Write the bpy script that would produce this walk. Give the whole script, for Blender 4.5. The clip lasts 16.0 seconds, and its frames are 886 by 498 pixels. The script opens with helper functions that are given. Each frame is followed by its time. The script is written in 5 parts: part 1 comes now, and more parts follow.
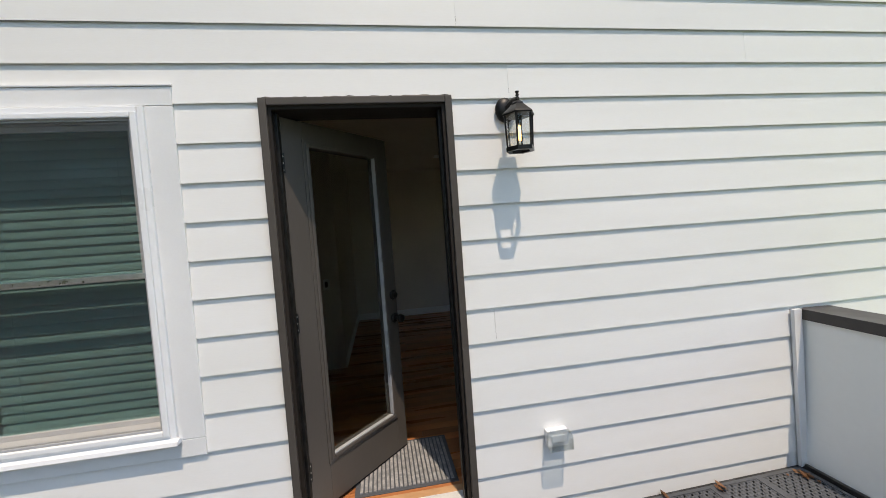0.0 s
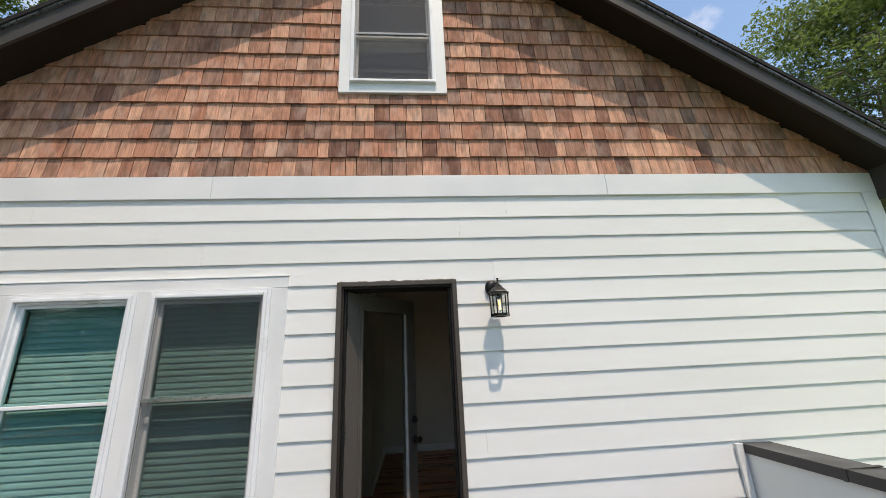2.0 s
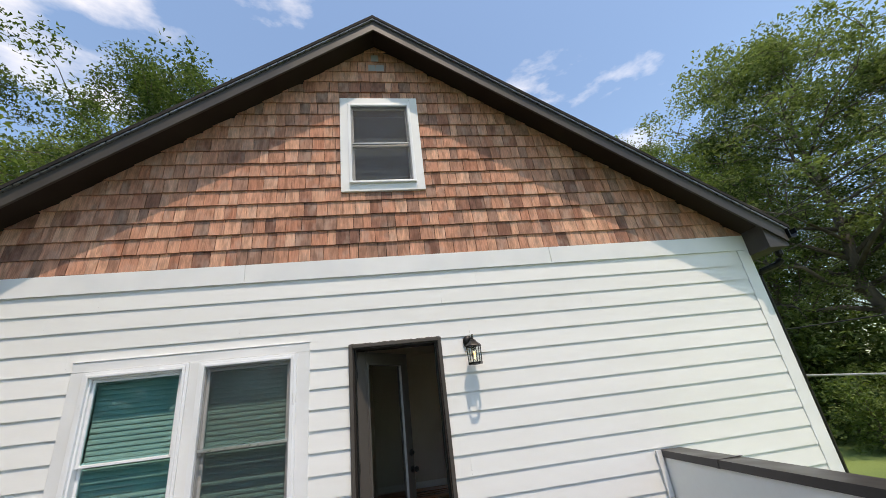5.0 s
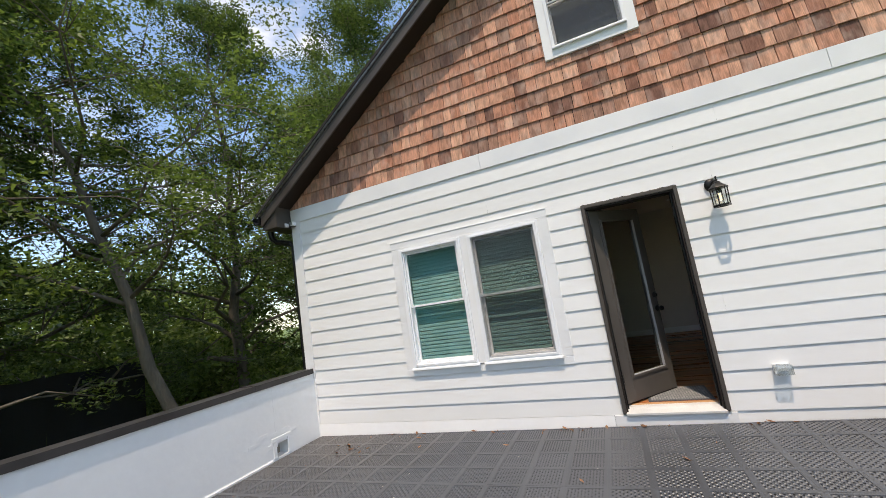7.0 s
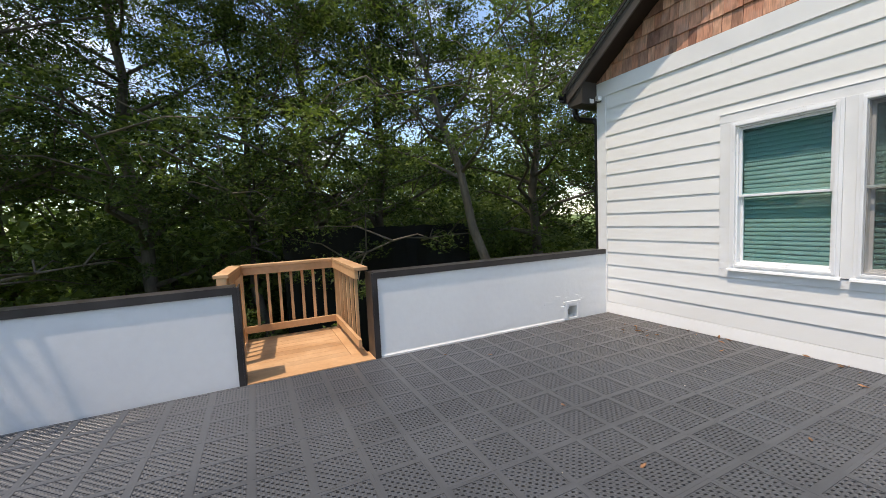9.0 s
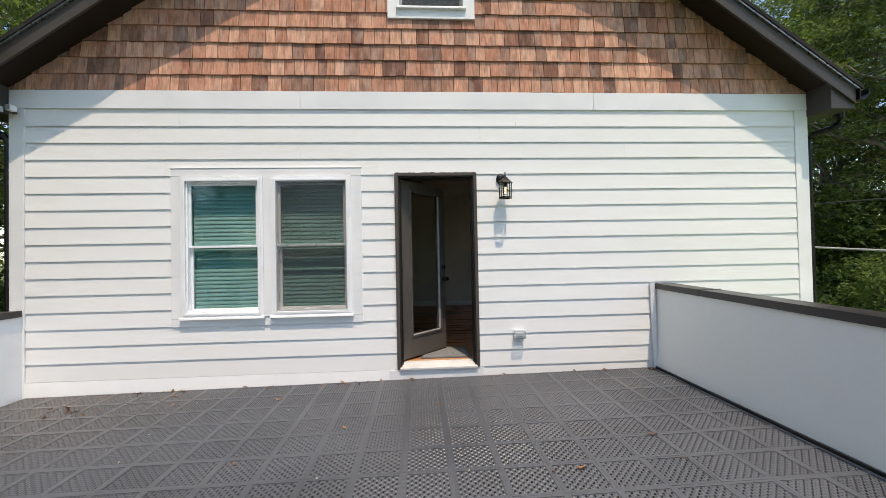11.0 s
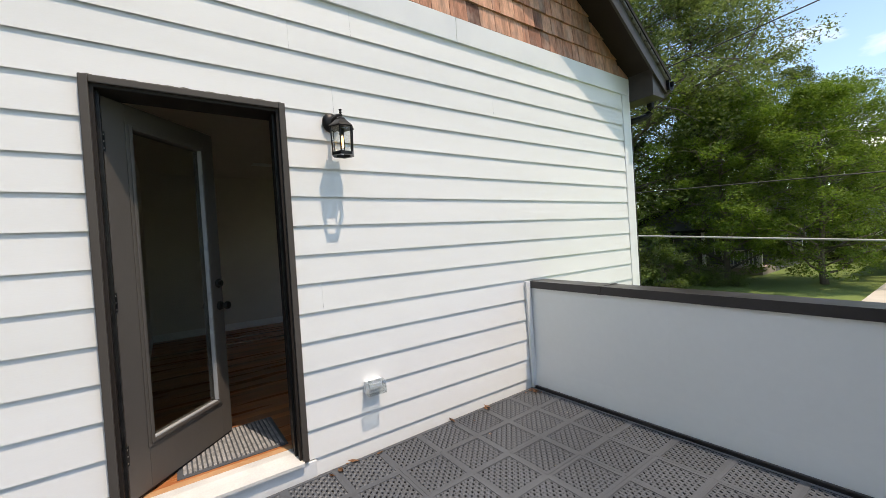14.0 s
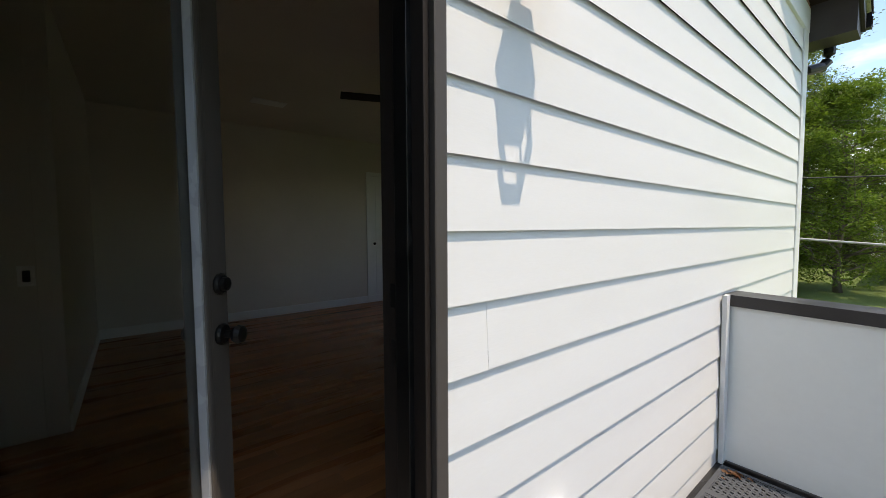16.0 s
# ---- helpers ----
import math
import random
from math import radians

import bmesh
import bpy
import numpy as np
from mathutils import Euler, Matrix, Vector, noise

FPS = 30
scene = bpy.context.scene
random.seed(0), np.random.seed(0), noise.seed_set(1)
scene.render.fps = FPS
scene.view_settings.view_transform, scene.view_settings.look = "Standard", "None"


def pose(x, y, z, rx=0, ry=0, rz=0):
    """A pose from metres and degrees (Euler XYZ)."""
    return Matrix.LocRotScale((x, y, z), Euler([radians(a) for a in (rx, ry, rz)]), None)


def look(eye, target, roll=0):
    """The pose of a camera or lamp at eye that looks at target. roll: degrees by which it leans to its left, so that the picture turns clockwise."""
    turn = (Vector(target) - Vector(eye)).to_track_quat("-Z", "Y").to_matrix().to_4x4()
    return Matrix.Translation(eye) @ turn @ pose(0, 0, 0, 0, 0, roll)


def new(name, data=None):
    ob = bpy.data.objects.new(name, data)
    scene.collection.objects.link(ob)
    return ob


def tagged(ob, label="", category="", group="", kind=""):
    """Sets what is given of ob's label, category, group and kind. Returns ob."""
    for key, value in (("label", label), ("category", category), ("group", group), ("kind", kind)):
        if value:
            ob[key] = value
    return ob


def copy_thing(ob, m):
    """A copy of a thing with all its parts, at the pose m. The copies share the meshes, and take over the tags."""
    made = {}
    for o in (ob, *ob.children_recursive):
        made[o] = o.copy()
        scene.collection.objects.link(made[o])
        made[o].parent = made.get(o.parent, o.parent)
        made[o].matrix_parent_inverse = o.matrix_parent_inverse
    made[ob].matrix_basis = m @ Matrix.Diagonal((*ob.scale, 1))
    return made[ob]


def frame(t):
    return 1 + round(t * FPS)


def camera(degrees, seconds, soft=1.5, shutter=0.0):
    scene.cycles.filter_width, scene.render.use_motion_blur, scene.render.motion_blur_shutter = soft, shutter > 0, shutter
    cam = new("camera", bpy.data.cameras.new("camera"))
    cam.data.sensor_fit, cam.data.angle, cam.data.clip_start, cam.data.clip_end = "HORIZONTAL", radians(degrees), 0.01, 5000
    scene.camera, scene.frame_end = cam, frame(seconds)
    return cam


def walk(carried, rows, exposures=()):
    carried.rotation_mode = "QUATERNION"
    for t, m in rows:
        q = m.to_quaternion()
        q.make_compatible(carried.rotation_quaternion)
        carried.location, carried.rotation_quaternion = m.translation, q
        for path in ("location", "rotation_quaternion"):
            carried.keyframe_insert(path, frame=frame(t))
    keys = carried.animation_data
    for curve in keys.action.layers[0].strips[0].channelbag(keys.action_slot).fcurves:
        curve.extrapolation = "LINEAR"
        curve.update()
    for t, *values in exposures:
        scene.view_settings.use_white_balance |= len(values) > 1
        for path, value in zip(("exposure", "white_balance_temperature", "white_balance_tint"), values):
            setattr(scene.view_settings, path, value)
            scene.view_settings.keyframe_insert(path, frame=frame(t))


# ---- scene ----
cam = camera(97.7, 16.0, soft=0.75)
PATH = [
    (0, (0.02, -0.102, 1.538), (0.336, 1.871, 1.449), -4.1),
    (0.5, (-0.03, -0.371, 1.576), (0.299, 1.602, 1.595), -4.3),
    (1, (-0.001, -0.602, 1.576), (0.267, 1.361, 1.849), -2.8),
    (1.5, (0.094, -0.869, 1.586), (0.282, 1.072, 2.032), -0.7),
    (2, (0.066, -1.124, 1.567), (0.239, 0.783, 2.147), -2.8),
    (2.5, (0.023, -1.326, 1.55), (0.224, 0.564, 2.173), -4.6),
    (3, (0.065, -1.533, 1.508), (0.337, 0.32, 2.21), -3.6),
    (3.2, (0.046, -1.61, 1.518), (0.409, 0.227, 2.221), -3.5),
    (4.2, (-0.01, -1.93, 1.535), (0.31, -0.09, 2.265), -5.6),
    (5.3, (-0.175, -2.25, 1.581), (0.112, -0.415, 2.322), -8.0),
    (5.5, (-0.214, -2.361, 1.575), (-0.018, -0.507, 2.298), -9.8),
    (6, (-0.278, -2.442, 1.509), (-0.352, -0.544, 2.136), -11.5),
    (6.5, (-0.299, -2.479, 1.456), (-0.667, -0.568, 1.914), -10.3),
    (7, (-0.351, -2.548, 1.422), (-1.101, -0.714, 1.695), -8.9),
    (7.5, (-0.384, -2.576, 1.406), (-1.55, -0.953, 1.481), -7.7),
    (8, (-0.496, -2.674, 1.386), (-2.001, -1.36, 1.303), -6.8),
    (8.2, (-0.484, -2.683, 1.38), (-2.084, -1.492, 1.235), -5.6),
    (9.2, (-0.43, -2.64, 1.315), (-2.2, -1.80, 1.17), -2.4),
    (10.3, (-0.337, -2.522, 1.255), (-1.209, -0.725, 1.153), 0.7),
    (10.5, (-0.263, -2.515, 1.256), (-0.892, -0.617, 1.255), 0.4),
    (11, (-0.22, -2.465, 1.297), (-0.101, -0.468, 1.328), -1.1),
    (11.5, (-0.258, -2.37, 1.303), (0.332, -0.459, 1.294), -2.4),
    (12, (-0.214, -2.186, 1.292), (0.541, -0.335, 1.238), -2.3),
    (12.5, (-0.18, -1.884, 1.301), (0.584, -0.036, 1.253), -3.4),
    (13, (-0.227, -1.521, 1.29), (0.526, 0.331, 1.26), -3.8),
    (13.5, (-0.206, -1.09, 1.288), (0.768, 0.657, 1.281), -5.0),
    (14, (-0.201, -0.59, 1.32), (0.96, 1.039, 1.291), -3.7),
    (14.5, (-0.232, -0.126, 1.345), (1.082, 1.38, 1.264), -2.6),
    (15, (-0.218, 0.321, 1.361), (1.158, 1.767, 1.235), -2.6),
    (15.5, (-0.196, 0.756, 1.327), (1.061, 2.307, 1.211), -0.6),
    (16, (-0.124, 1.142, 1.314), (1.124, 2.701, 1.2), -0.3),
]
walk(cam, [(t, look(eye, target, roll)) for t, eye, target, roll in PATH], 
     [(0.0, 0.15, 8200, 15), (1.5, 0.17, 8200, 15), (3.0, 0.20, 8200, 15), (5.5, 0.22, 8200, 15), (8.0, 0.30, 8200, 15), (14.5, 0.28, 8200, 15), (16.0, 0.36, 8200, 15)])

# ---- sky and sun ----
SUN = Vector((0.29, -1.0, 2.65)).normalized()
world = bpy.data.worlds.new("sky")
scene.world = world
world.use_nodes = True
wn, wl = world.node_tree.nodes, world.node_tree.links
wn.clear()
w_out, w_bg, w_sky = wn.new("ShaderNodeOutputWorld"), wn.new("ShaderNodeBackground"), wn.new("ShaderNodeTexSky")
w_sky.sky_type, w_sky.sun_disc = "NISHITA", False
w_sky.sun_elevation = math.asin(SUN.z)
w_sky.sun_rotation = math.atan2(SUN.x, SUN.y)
w_sky.air_density, w_sky.dust_density, w_sky.ozone_density = 1.0, 0.6, 0.6
w_co, w_map, w_noise, w_ramp, w_mix = (wn.new("ShaderNodeTexCoord"), wn.new("ShaderNodeMapping"), wn.new("ShaderNodeTexNoise"),
                                       wn.new("ShaderNodeValToRGB"), wn.new("ShaderNodeMixRGB"))
w_map.inputs["Scale"].default_value = (1.6, 1.6, 4.0)
w_map.inputs["Location"].default_value = (0.35, 0.2, 0.1)
w_noise.inputs["Scale"].default_value, w_noise.inputs["Detail"].default_value = 1.7, 7.0
w_noise.inputs["Roughness"].default_value = 0.55
w_ramp.color_ramp.elements[0].position, w_ramp.color_ramp.elements[1].position = 0.55, 0.80
w_mix.inputs["Color2"].default_value = (11.0, 11.2, 11.5, 1)
wl.new(w_co.outputs["Generated"], w_map.inputs["Vector"])
wl.new(w_map.outputs[0], w_noise.inputs["Vector"])
wl.new(w_noise.outputs["Fac"], w_ramp.inputs["Fac"])
wl.new(w_ramp.outputs["Color"], w_mix.inputs["Fac"])
w_tint = wn.new("ShaderNodeMixRGB")
w_tint.blend_type, w_tint.inputs["Fac"].default_value = "MULTIPLY", 1.0
w_tint.inputs["Color2"].default_value = (1.42, 1.70, 1.88, 1)
wl.new(w_sky.outputs[0], w_tint.inputs["Color1"])
wl.new(w_tint.outputs[0], w_mix.inputs["Color1"])
wl.new(w_mix.outputs[0], w_bg.inputs["Color"])
wl.new(w_bg.outputs[0], w_out.inputs["Surface"])
w_bg.inputs["Strength"].default_value = 0.137

sun_data = bpy.data.lights.new("sun", "SUN")
sun_data.energy, sun_data.angle, sun_data.color = 2.95, radians(0.53), (1.0, 0.955, 0.90)
sun = new("sun", sun_data)
sun.matrix_world = look(SUN * 30, (0, 0, 0))


# ---- materials ----
def nodes_of(name):
    m = bpy.data.materials.new(name)
    m.use_nodes = True
    nt = m.node_tree
    return m, nt.nodes, nt.links, nt.nodes["Principled BSDF"]


def tint(nd, ln, fac, a, b):
    mix = nd.new("ShaderNodeMixRGB")
    ln.new(fac, mix.inputs["Fac"])
    mix.inputs["Color1"].default_value, mix.inputs["Color2"].default_value = (*a, 1), (*b, 1)
    return mix


def noise_of(nd, ln, coord, scale, detail=3.0, stretch=(1, 1, 1)):
    mp, nz = nd.new("ShaderNodeMapping"), nd.new("ShaderNodeTexNoise")
    mp.inputs["Scale"].default_value = stretch
    nz.inputs["Scale"].default_value, nz.inputs["Detail"].default_value = scale, detail
    ln.new(coord, mp.inputs["Vector"])
    ln.new(mp.outputs[0], nz.inputs["Vector"])
    return nz.outputs["Fac"]


def surface(name, a, b, rough=0.6, metal=0.0, large=1.3, fine=60.0, stretch=(1, 1, 1), bump=0.15, depth=0.002, spread="", amount=0.25,
            contrast=(0.35, 0.65), grain=0.12, spec=0.5, rough_var=0.1):
    """A weathered surface: colour a to b in broad patches, fine grain, bump, and a shift for each piece (spread: object or island)."""
    m, nd, ln, bsdf = nodes_of(name)
    geo = nd.new("ShaderNodeNewGeometry")
    co = geo.outputs["Position"]
    ramp = nd.new("ShaderNodeMapRange")
    ramp.inputs["From Min"].default_value, ramp.inputs["From Max"].default_value = contrast
    ln.new(noise_of(nd, ln, co, large, 4.0, stretch), ramp.inputs["Value"])
    col = tint(nd, ln, ramp.outputs[0], a, b)
    f = noise_of(nd, ln, co, fine, 3.0, stretch)
    g = nd.new("ShaderNodeMapRange")
    g.inputs["To Min"].default_value, g.inputs["To Max"].default_value = 1 - grain, 1 + grain
    ln.new(f, g.inputs["Value"])
    mul = nd.new("ShaderNodeMixRGB")
    mul.blend_type, mul.inputs["Fac"].default_value = "MULTIPLY", 1.0
    ln.new(col.outputs[0], mul.inputs["Color1"])
    ln.new(g.outputs[0], mul.inputs["Color2"])
    out = mul.outputs[0]
    if spread:
        rnd = nd.new("ShaderNodeObjectInfo").outputs["Random"] if spread == "object" else geo.outputs["Random Per Island"]
        v = nd.new("ShaderNodeMapRange")
        v.inputs["To Min"].default_value, v.inputs["To Max"].default_value = 1 - amount, 1 + amount
        ln.new(rnd, v.inputs["Value"])
        hsv = nd.new("ShaderNodeHueSaturation")
        ln.new(v.outputs[0], hsv.inputs["Value"])
        ln.new(out, hsv.inputs["Color"])
        out = hsv.outputs[0]
    ln.new(out, bsdf.inputs["Base Color"])
    r = nd.new("ShaderNodeMapRange")
    r.inputs["To Min"].default_value, r.inputs["To Max"].default_value = max(0.02, rough - rough_var), min(1.0, rough + rough_var)
    ln.new(ramp.outputs[0], r.inputs["Value"])
    ln.new(r.outputs[0], bsdf.inputs["Roughness"])
    bsdf.inputs["Metallic"].default_value = metal
    bsdf.inputs["Specular IOR Level"].default_value = spec
    if bump:
        bp = nd.new("ShaderNodeBump")
        bp.inputs["Strength"].default_value, bp.inputs["Distance"].default_value = bump, depth
        ln.new(f, bp.inputs["Height"])
        ln.new(bp.outputs[0], bsdf.inputs["Normal"])
    return m


def glass(name, colour, gloss=1.0, ior=1.5):
    """A thin pane: tinted see-through with a clear mirror by Fresnel."""
    m, nd, ln, bsdf = nodes_of(name)
    nd.remove(bsdf)
    tr, gl, mix, fr = nd.new("ShaderNodeBsdfTransparent"), nd.new("ShaderNodeBsdfGlossy"), nd.new("ShaderNodeMixShader"), nd.new("ShaderNodeLayerWeight")
    tr.inputs["Color"].default_value = (*colour, 1)
    gl.inputs["Roughness"].default_value = 0.0
    gl.inputs["Color"].default_value = (gloss, gloss, gloss, 1)
    fr.inputs["Blend"].default_value = 0.5
    pw, ml = nd.new("ShaderNodeMath"), nd.new("ShaderNodeMath")
    pw.operation, ml.operation = "POWER", "MULTIPLY_ADD"
    pw.inputs[1].default_value = 4.0
    ml.inputs[1].default_value, ml.inputs[2].default_value = 0.85, ((ior - 1) / (ior + 1)) ** 2
    ln.new(fr.outputs["Facing"], pw.inputs[0])
    ln.new(pw.outputs[0], ml.inputs[0])
    ln.new(ml.outputs[0], mix.inputs[0])
    ln.new(tr.outputs[0], mix.inputs[1])
    ln.new(gl.outputs[0], mix.inputs[2])
    ln.new(mix.outputs[0], nd["Material Output"].inputs["Surface"])
    return m


def cedar(name, spread):
    """Cedar shingle: reddish to silvery wood, upright grain, each piece of its own tone."""
    m, nd, ln, bsdf = nodes_of(name)
    geo = nd.new("ShaderNodeNewGeometry")
    rnd = nd.new("ShaderNodeObjectInfo").outputs["Random"] if spread == "object" else geo.outputs["Random Per Island"]
    ramp = nd.new("ShaderNodeValToRGB")
    el = ramp.color_ramp.elements
    el[0].position, el[0].color = 0.0, (0.40, 0.185, 0.125, 1)
    el[1].position, el[1].color = 1.0, (0.40, 0.215, 0.155, 1)
    for p, c in ((0.06, (0.175, 0.088, 0.066)), (0.14, (0.44, 0.193, 0.122)), (0.30, (0.57, 0.290, 0.196)), (0.46, (0.45, 0.205, 0.132)),
                 (0.62, (0.63, 0.350, 0.238)), (0.78, (0.49, 0.238, 0.156)), (0.92, (0.27, 0.155, 0.115))):
        e = el.new(p)
        e.color = (*c, 1)
    ln.new(rnd, ramp.inputs["Fac"])
    add = nd.new("ShaderNodeVectorMath")
    add.operation = "MULTIPLY_ADD"
    add.inputs[1].default_value = (1, 1, 1)
    comb = nd.new("ShaderNodeCombineXYZ")
    sc = nd.new("ShaderNodeMath")
    sc.operation = "MULTIPLY"
    sc.inputs[1].default_value = 37.0
    ln.new(rnd, sc.inputs[0])
    ln.new(sc.outputs[0], comb.inputs[0])
    ln.new(geo.outputs["Position"], add.inputs[0])
    ln.new(comb.outputs[0], add.inputs[2])
    grainy = noise_of(nd, ln, add.outputs[0], 1.0, 5.0, (150, 40, 6))
    blot = noise_of(nd, ln, add.outputs[0], 9.0, 3.0, (1, 1, 0.6))
    g = nd.new("ShaderNodeMapRange")
    g.inputs["From Min"].default_value, g.inputs["From Max"].default_value = 0.3, 0.7
    g.inputs["To Min"].default_value, g.inputs["To Max"].default_value = 0.76, 1.24
    ln.new(grainy, g.inputs["Value"])
    mul = nd.new("ShaderNodeMixRGB")
    mul.blend_type, mul.inputs["Fac"].default_value = "MULTIPLY", 1.0
    ln.new(ramp.outputs[0], mul.inputs["Color1"])
    ln.new(g.outputs[0], mul.inputs["Color2"])
    grey = nd.new("ShaderNodeMixRGB")
    k = nd.new("ShaderNodeMapRange")
    k.inputs["From Min"].default_value, k.inputs["From Max"].default_value = 0.5, 0.78
    k.inputs["To Max"].default_value = 0.5
    ln.new(blot, k.inputs["Value"])
    ln.new(k.outputs[0], grey.inputs["Fac"])
    ln.new(mul.outputs[0], grey.inputs["Color1"])
    grey.inputs["Color2"].default_value = (0.48, 0.37, 0.31, 1)
    stain = noise_of(nd, ln, add.outputs[0], 14.0, 4.0, (1.6, 1, 0.5))
    st = nd.new("ShaderNodeMapRange")
    st.inputs["From Min"].default_value, st.inputs["From Max"].default_value = 0.36, 0.56
    st.inputs["To Min"].default_value, st.inputs["To Max"].default_value = 0.74, 1.10
    ln.new(stain, st.inputs["Value"])
    dark = nd.new("ShaderNodeMixRGB")
    dark.blend_type, dark.inputs["Fac"].default_value = "MULTIPLY", 1.0
    ln.new(grey.outputs[0], dark.inputs["Color1"])
    ln.new(st.outputs[0], dark.inputs["Color2"])
    ln.new(dark.outputs[0], bsdf.inputs["Base Color"])
    bsdf.inputs["Roughness"].default_value = 0.85
    bsdf.inputs["Specular IOR Level"].default_value = 0.2
    bp = nd.new("ShaderNodeBump")
    bp.inputs["Strength"].default_value, bp.inputs["Distance"].default_value = 0.5, 0.003
    ln.new(grainy, bp.inputs["Height"])
    ln.new(bp.outputs[0], bsdf.inputs["Normal"])
    return m


def foliage(name, dark, light, through_light=0.44):
    m, nd, ln, bsdf = nodes_of(name)
    geo = nd.new("ShaderNodeNewGeometry")
    col = tint(nd, ln, geo.outputs["Random Per Island"], dark, light)
    ln.new(col.outputs[0], bsdf.inputs["Base Color"])
    bsdf.inputs["Roughness"].default_value = 0.5
    bsdf.inputs["Specular IOR Level"].default_value = 0.22
    tl, mix = nd.new("ShaderNodeBsdfTranslucent"), nd.new("ShaderNodeMixShader")
    bright = nd.new("ShaderNodeMixRGB")
    bright.blend_type, bright.inputs["Fac"].default_value = "MULTIPLY", 1.0
    bright.inputs["Color2"].default_value = (1.2, 1.35, 0.65, 1)
    ln.new(col.outputs[0], bright.inputs["Color1"])
    ln.new(bright.outputs[0], tl.inputs["Color"])
    mix.inputs[0].default_value = through_light
    ln.new(bsdf.outputs[0], mix.inputs[1])
    ln.new(tl.outputs[0], mix.inputs[2])
    ln.new(mix.outputs[0], nd["Material Output"].inputs["Surface"])
    return m


M_SIDING = surface("white_siding_paint", (0.77, 0.77, 0.745), (0.82, 0.82, 0.80), 0.55, large=0.8, fine=90, stretch=(0.4, 1, 3), bump=0.12, depth=0.0015, grain=0.02, spread="object", amount=0.008)
M_TRIM = surface("white_trim_paint", (0.76, 0.765, 0.76), (0.82, 0.82, 0.81), 0.5, large=2.0, fine=120, bump=0.08, depth=0.001, grain=0.02)
M_VINYL = surface("white_vinyl", (0.80, 0.81, 0.82), (0.84, 0.85, 0.86), 0.35, large=3.0, fine=80, bump=0.03, depth=0.0005, grain=0.015)
M_STUCCO = surface("white_membrane", (0.85, 0.85, 0.84), (0.89, 0.89, 0.87), 0.6, large=1.1, fine=14, bump=0.35, depth=0.006, grain=0.03)
M_PANEL = surface("grey_white_wall_panel", (0.885, 0.905, 0.865), (0.91, 0.925, 0.89), 0.42, large=0.9, fine=25, bump=0.08, depth=0.002, grain=0.02)
M_PANEL_GREY = surface("grey_shade_cloth", (0.30, 0.31, 0.32), (0.36, 0.37, 0.38), 0.8, large=3, fine=90, bump=0.05, grain=0.04)
M_COPING = surface("dark_brown_coping", (0.030, 0.026, 0.025), (0.050, 0.044, 0.042), 0.42, large=3.0, fine=150, bump=0.05, depth=0.0008, grain=0.15)
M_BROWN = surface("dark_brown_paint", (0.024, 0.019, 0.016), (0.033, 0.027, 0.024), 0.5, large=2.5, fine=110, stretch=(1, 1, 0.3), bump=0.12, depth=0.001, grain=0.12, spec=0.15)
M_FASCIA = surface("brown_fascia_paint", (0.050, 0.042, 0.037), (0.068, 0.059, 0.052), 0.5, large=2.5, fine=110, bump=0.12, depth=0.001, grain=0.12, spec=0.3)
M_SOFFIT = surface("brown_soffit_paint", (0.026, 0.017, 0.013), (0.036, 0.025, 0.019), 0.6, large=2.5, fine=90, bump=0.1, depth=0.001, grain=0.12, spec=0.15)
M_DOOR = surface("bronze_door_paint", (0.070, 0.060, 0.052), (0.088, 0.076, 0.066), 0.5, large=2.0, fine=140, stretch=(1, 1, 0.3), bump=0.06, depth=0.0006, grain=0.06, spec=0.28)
M_LEAFPAINT = surface("bronze_leaf_paint", (0.076, 0.065, 0.057), (0.094, 0.082, 0.072), 0.42, large=2.0, fine=140, stretch=(1, 1, 0.3), bump=0.06, depth=0.0006, grain=0.06, spec=0.4)
# pale grey for the bead's painted highlight and for the attic screen rail
M_GLINT_RAIL = surface("grey_bead_glint_and_rail", (0.30, 0.31, 0.32), (0.38, 0.39, 0.40), 0.3, large=4, fine=120, bump=0.04, depth=0.0005, grain=0.04)
M_BLACK = surface("black_metal", (0.012, 0.012, 0.012), (0.025, 0.024, 0.023), 0.38, metal=0.6, large=20, fine=200, bump=0.06, depth=0.0005, grain=0.2)
M_STEEL = surface("satin_steel", (0.45, 0.44, 0.42), (0.6, 0.59, 0.57), 0.35, metal=1.0, large=30, fine=200, bump=0.05, depth=0.0004)
M_ALU = surface("pale_threshold", (0.70, 0.69, 0.66), (0.80, 0.78, 0.74), 0.4, metal=0.2, large=6, fine=100, bump=0.05, depth=0.0005)
M_ROOF = surface("asphalt_shingle", (0.020, 0.019, 0.019), (0.045, 0.042, 0.040), 0.95, large=5, fine=220, bump=0.6, depth=0.004, grain=0.4, spec=0.15)
M_RUBBER = surface("dark_rubber_mat", (0.066, 0.071, 0.079), (0.090, 0.097, 0.107), 0.43, large=0.8, fine=160, bump=0.25, depth=0.0015, spread="object", amount=0.07, grain=0.2, rough_var=0.08)
M_RUBBER_REST = surface("dark_rubber_mat_far", (0.066, 0.071, 0.079), (0.090, 0.097, 0.107), 0.43, large=0.8, fine=160, bump=0.25, depth=0.0015, grain=0.2, rough_var=0.08)


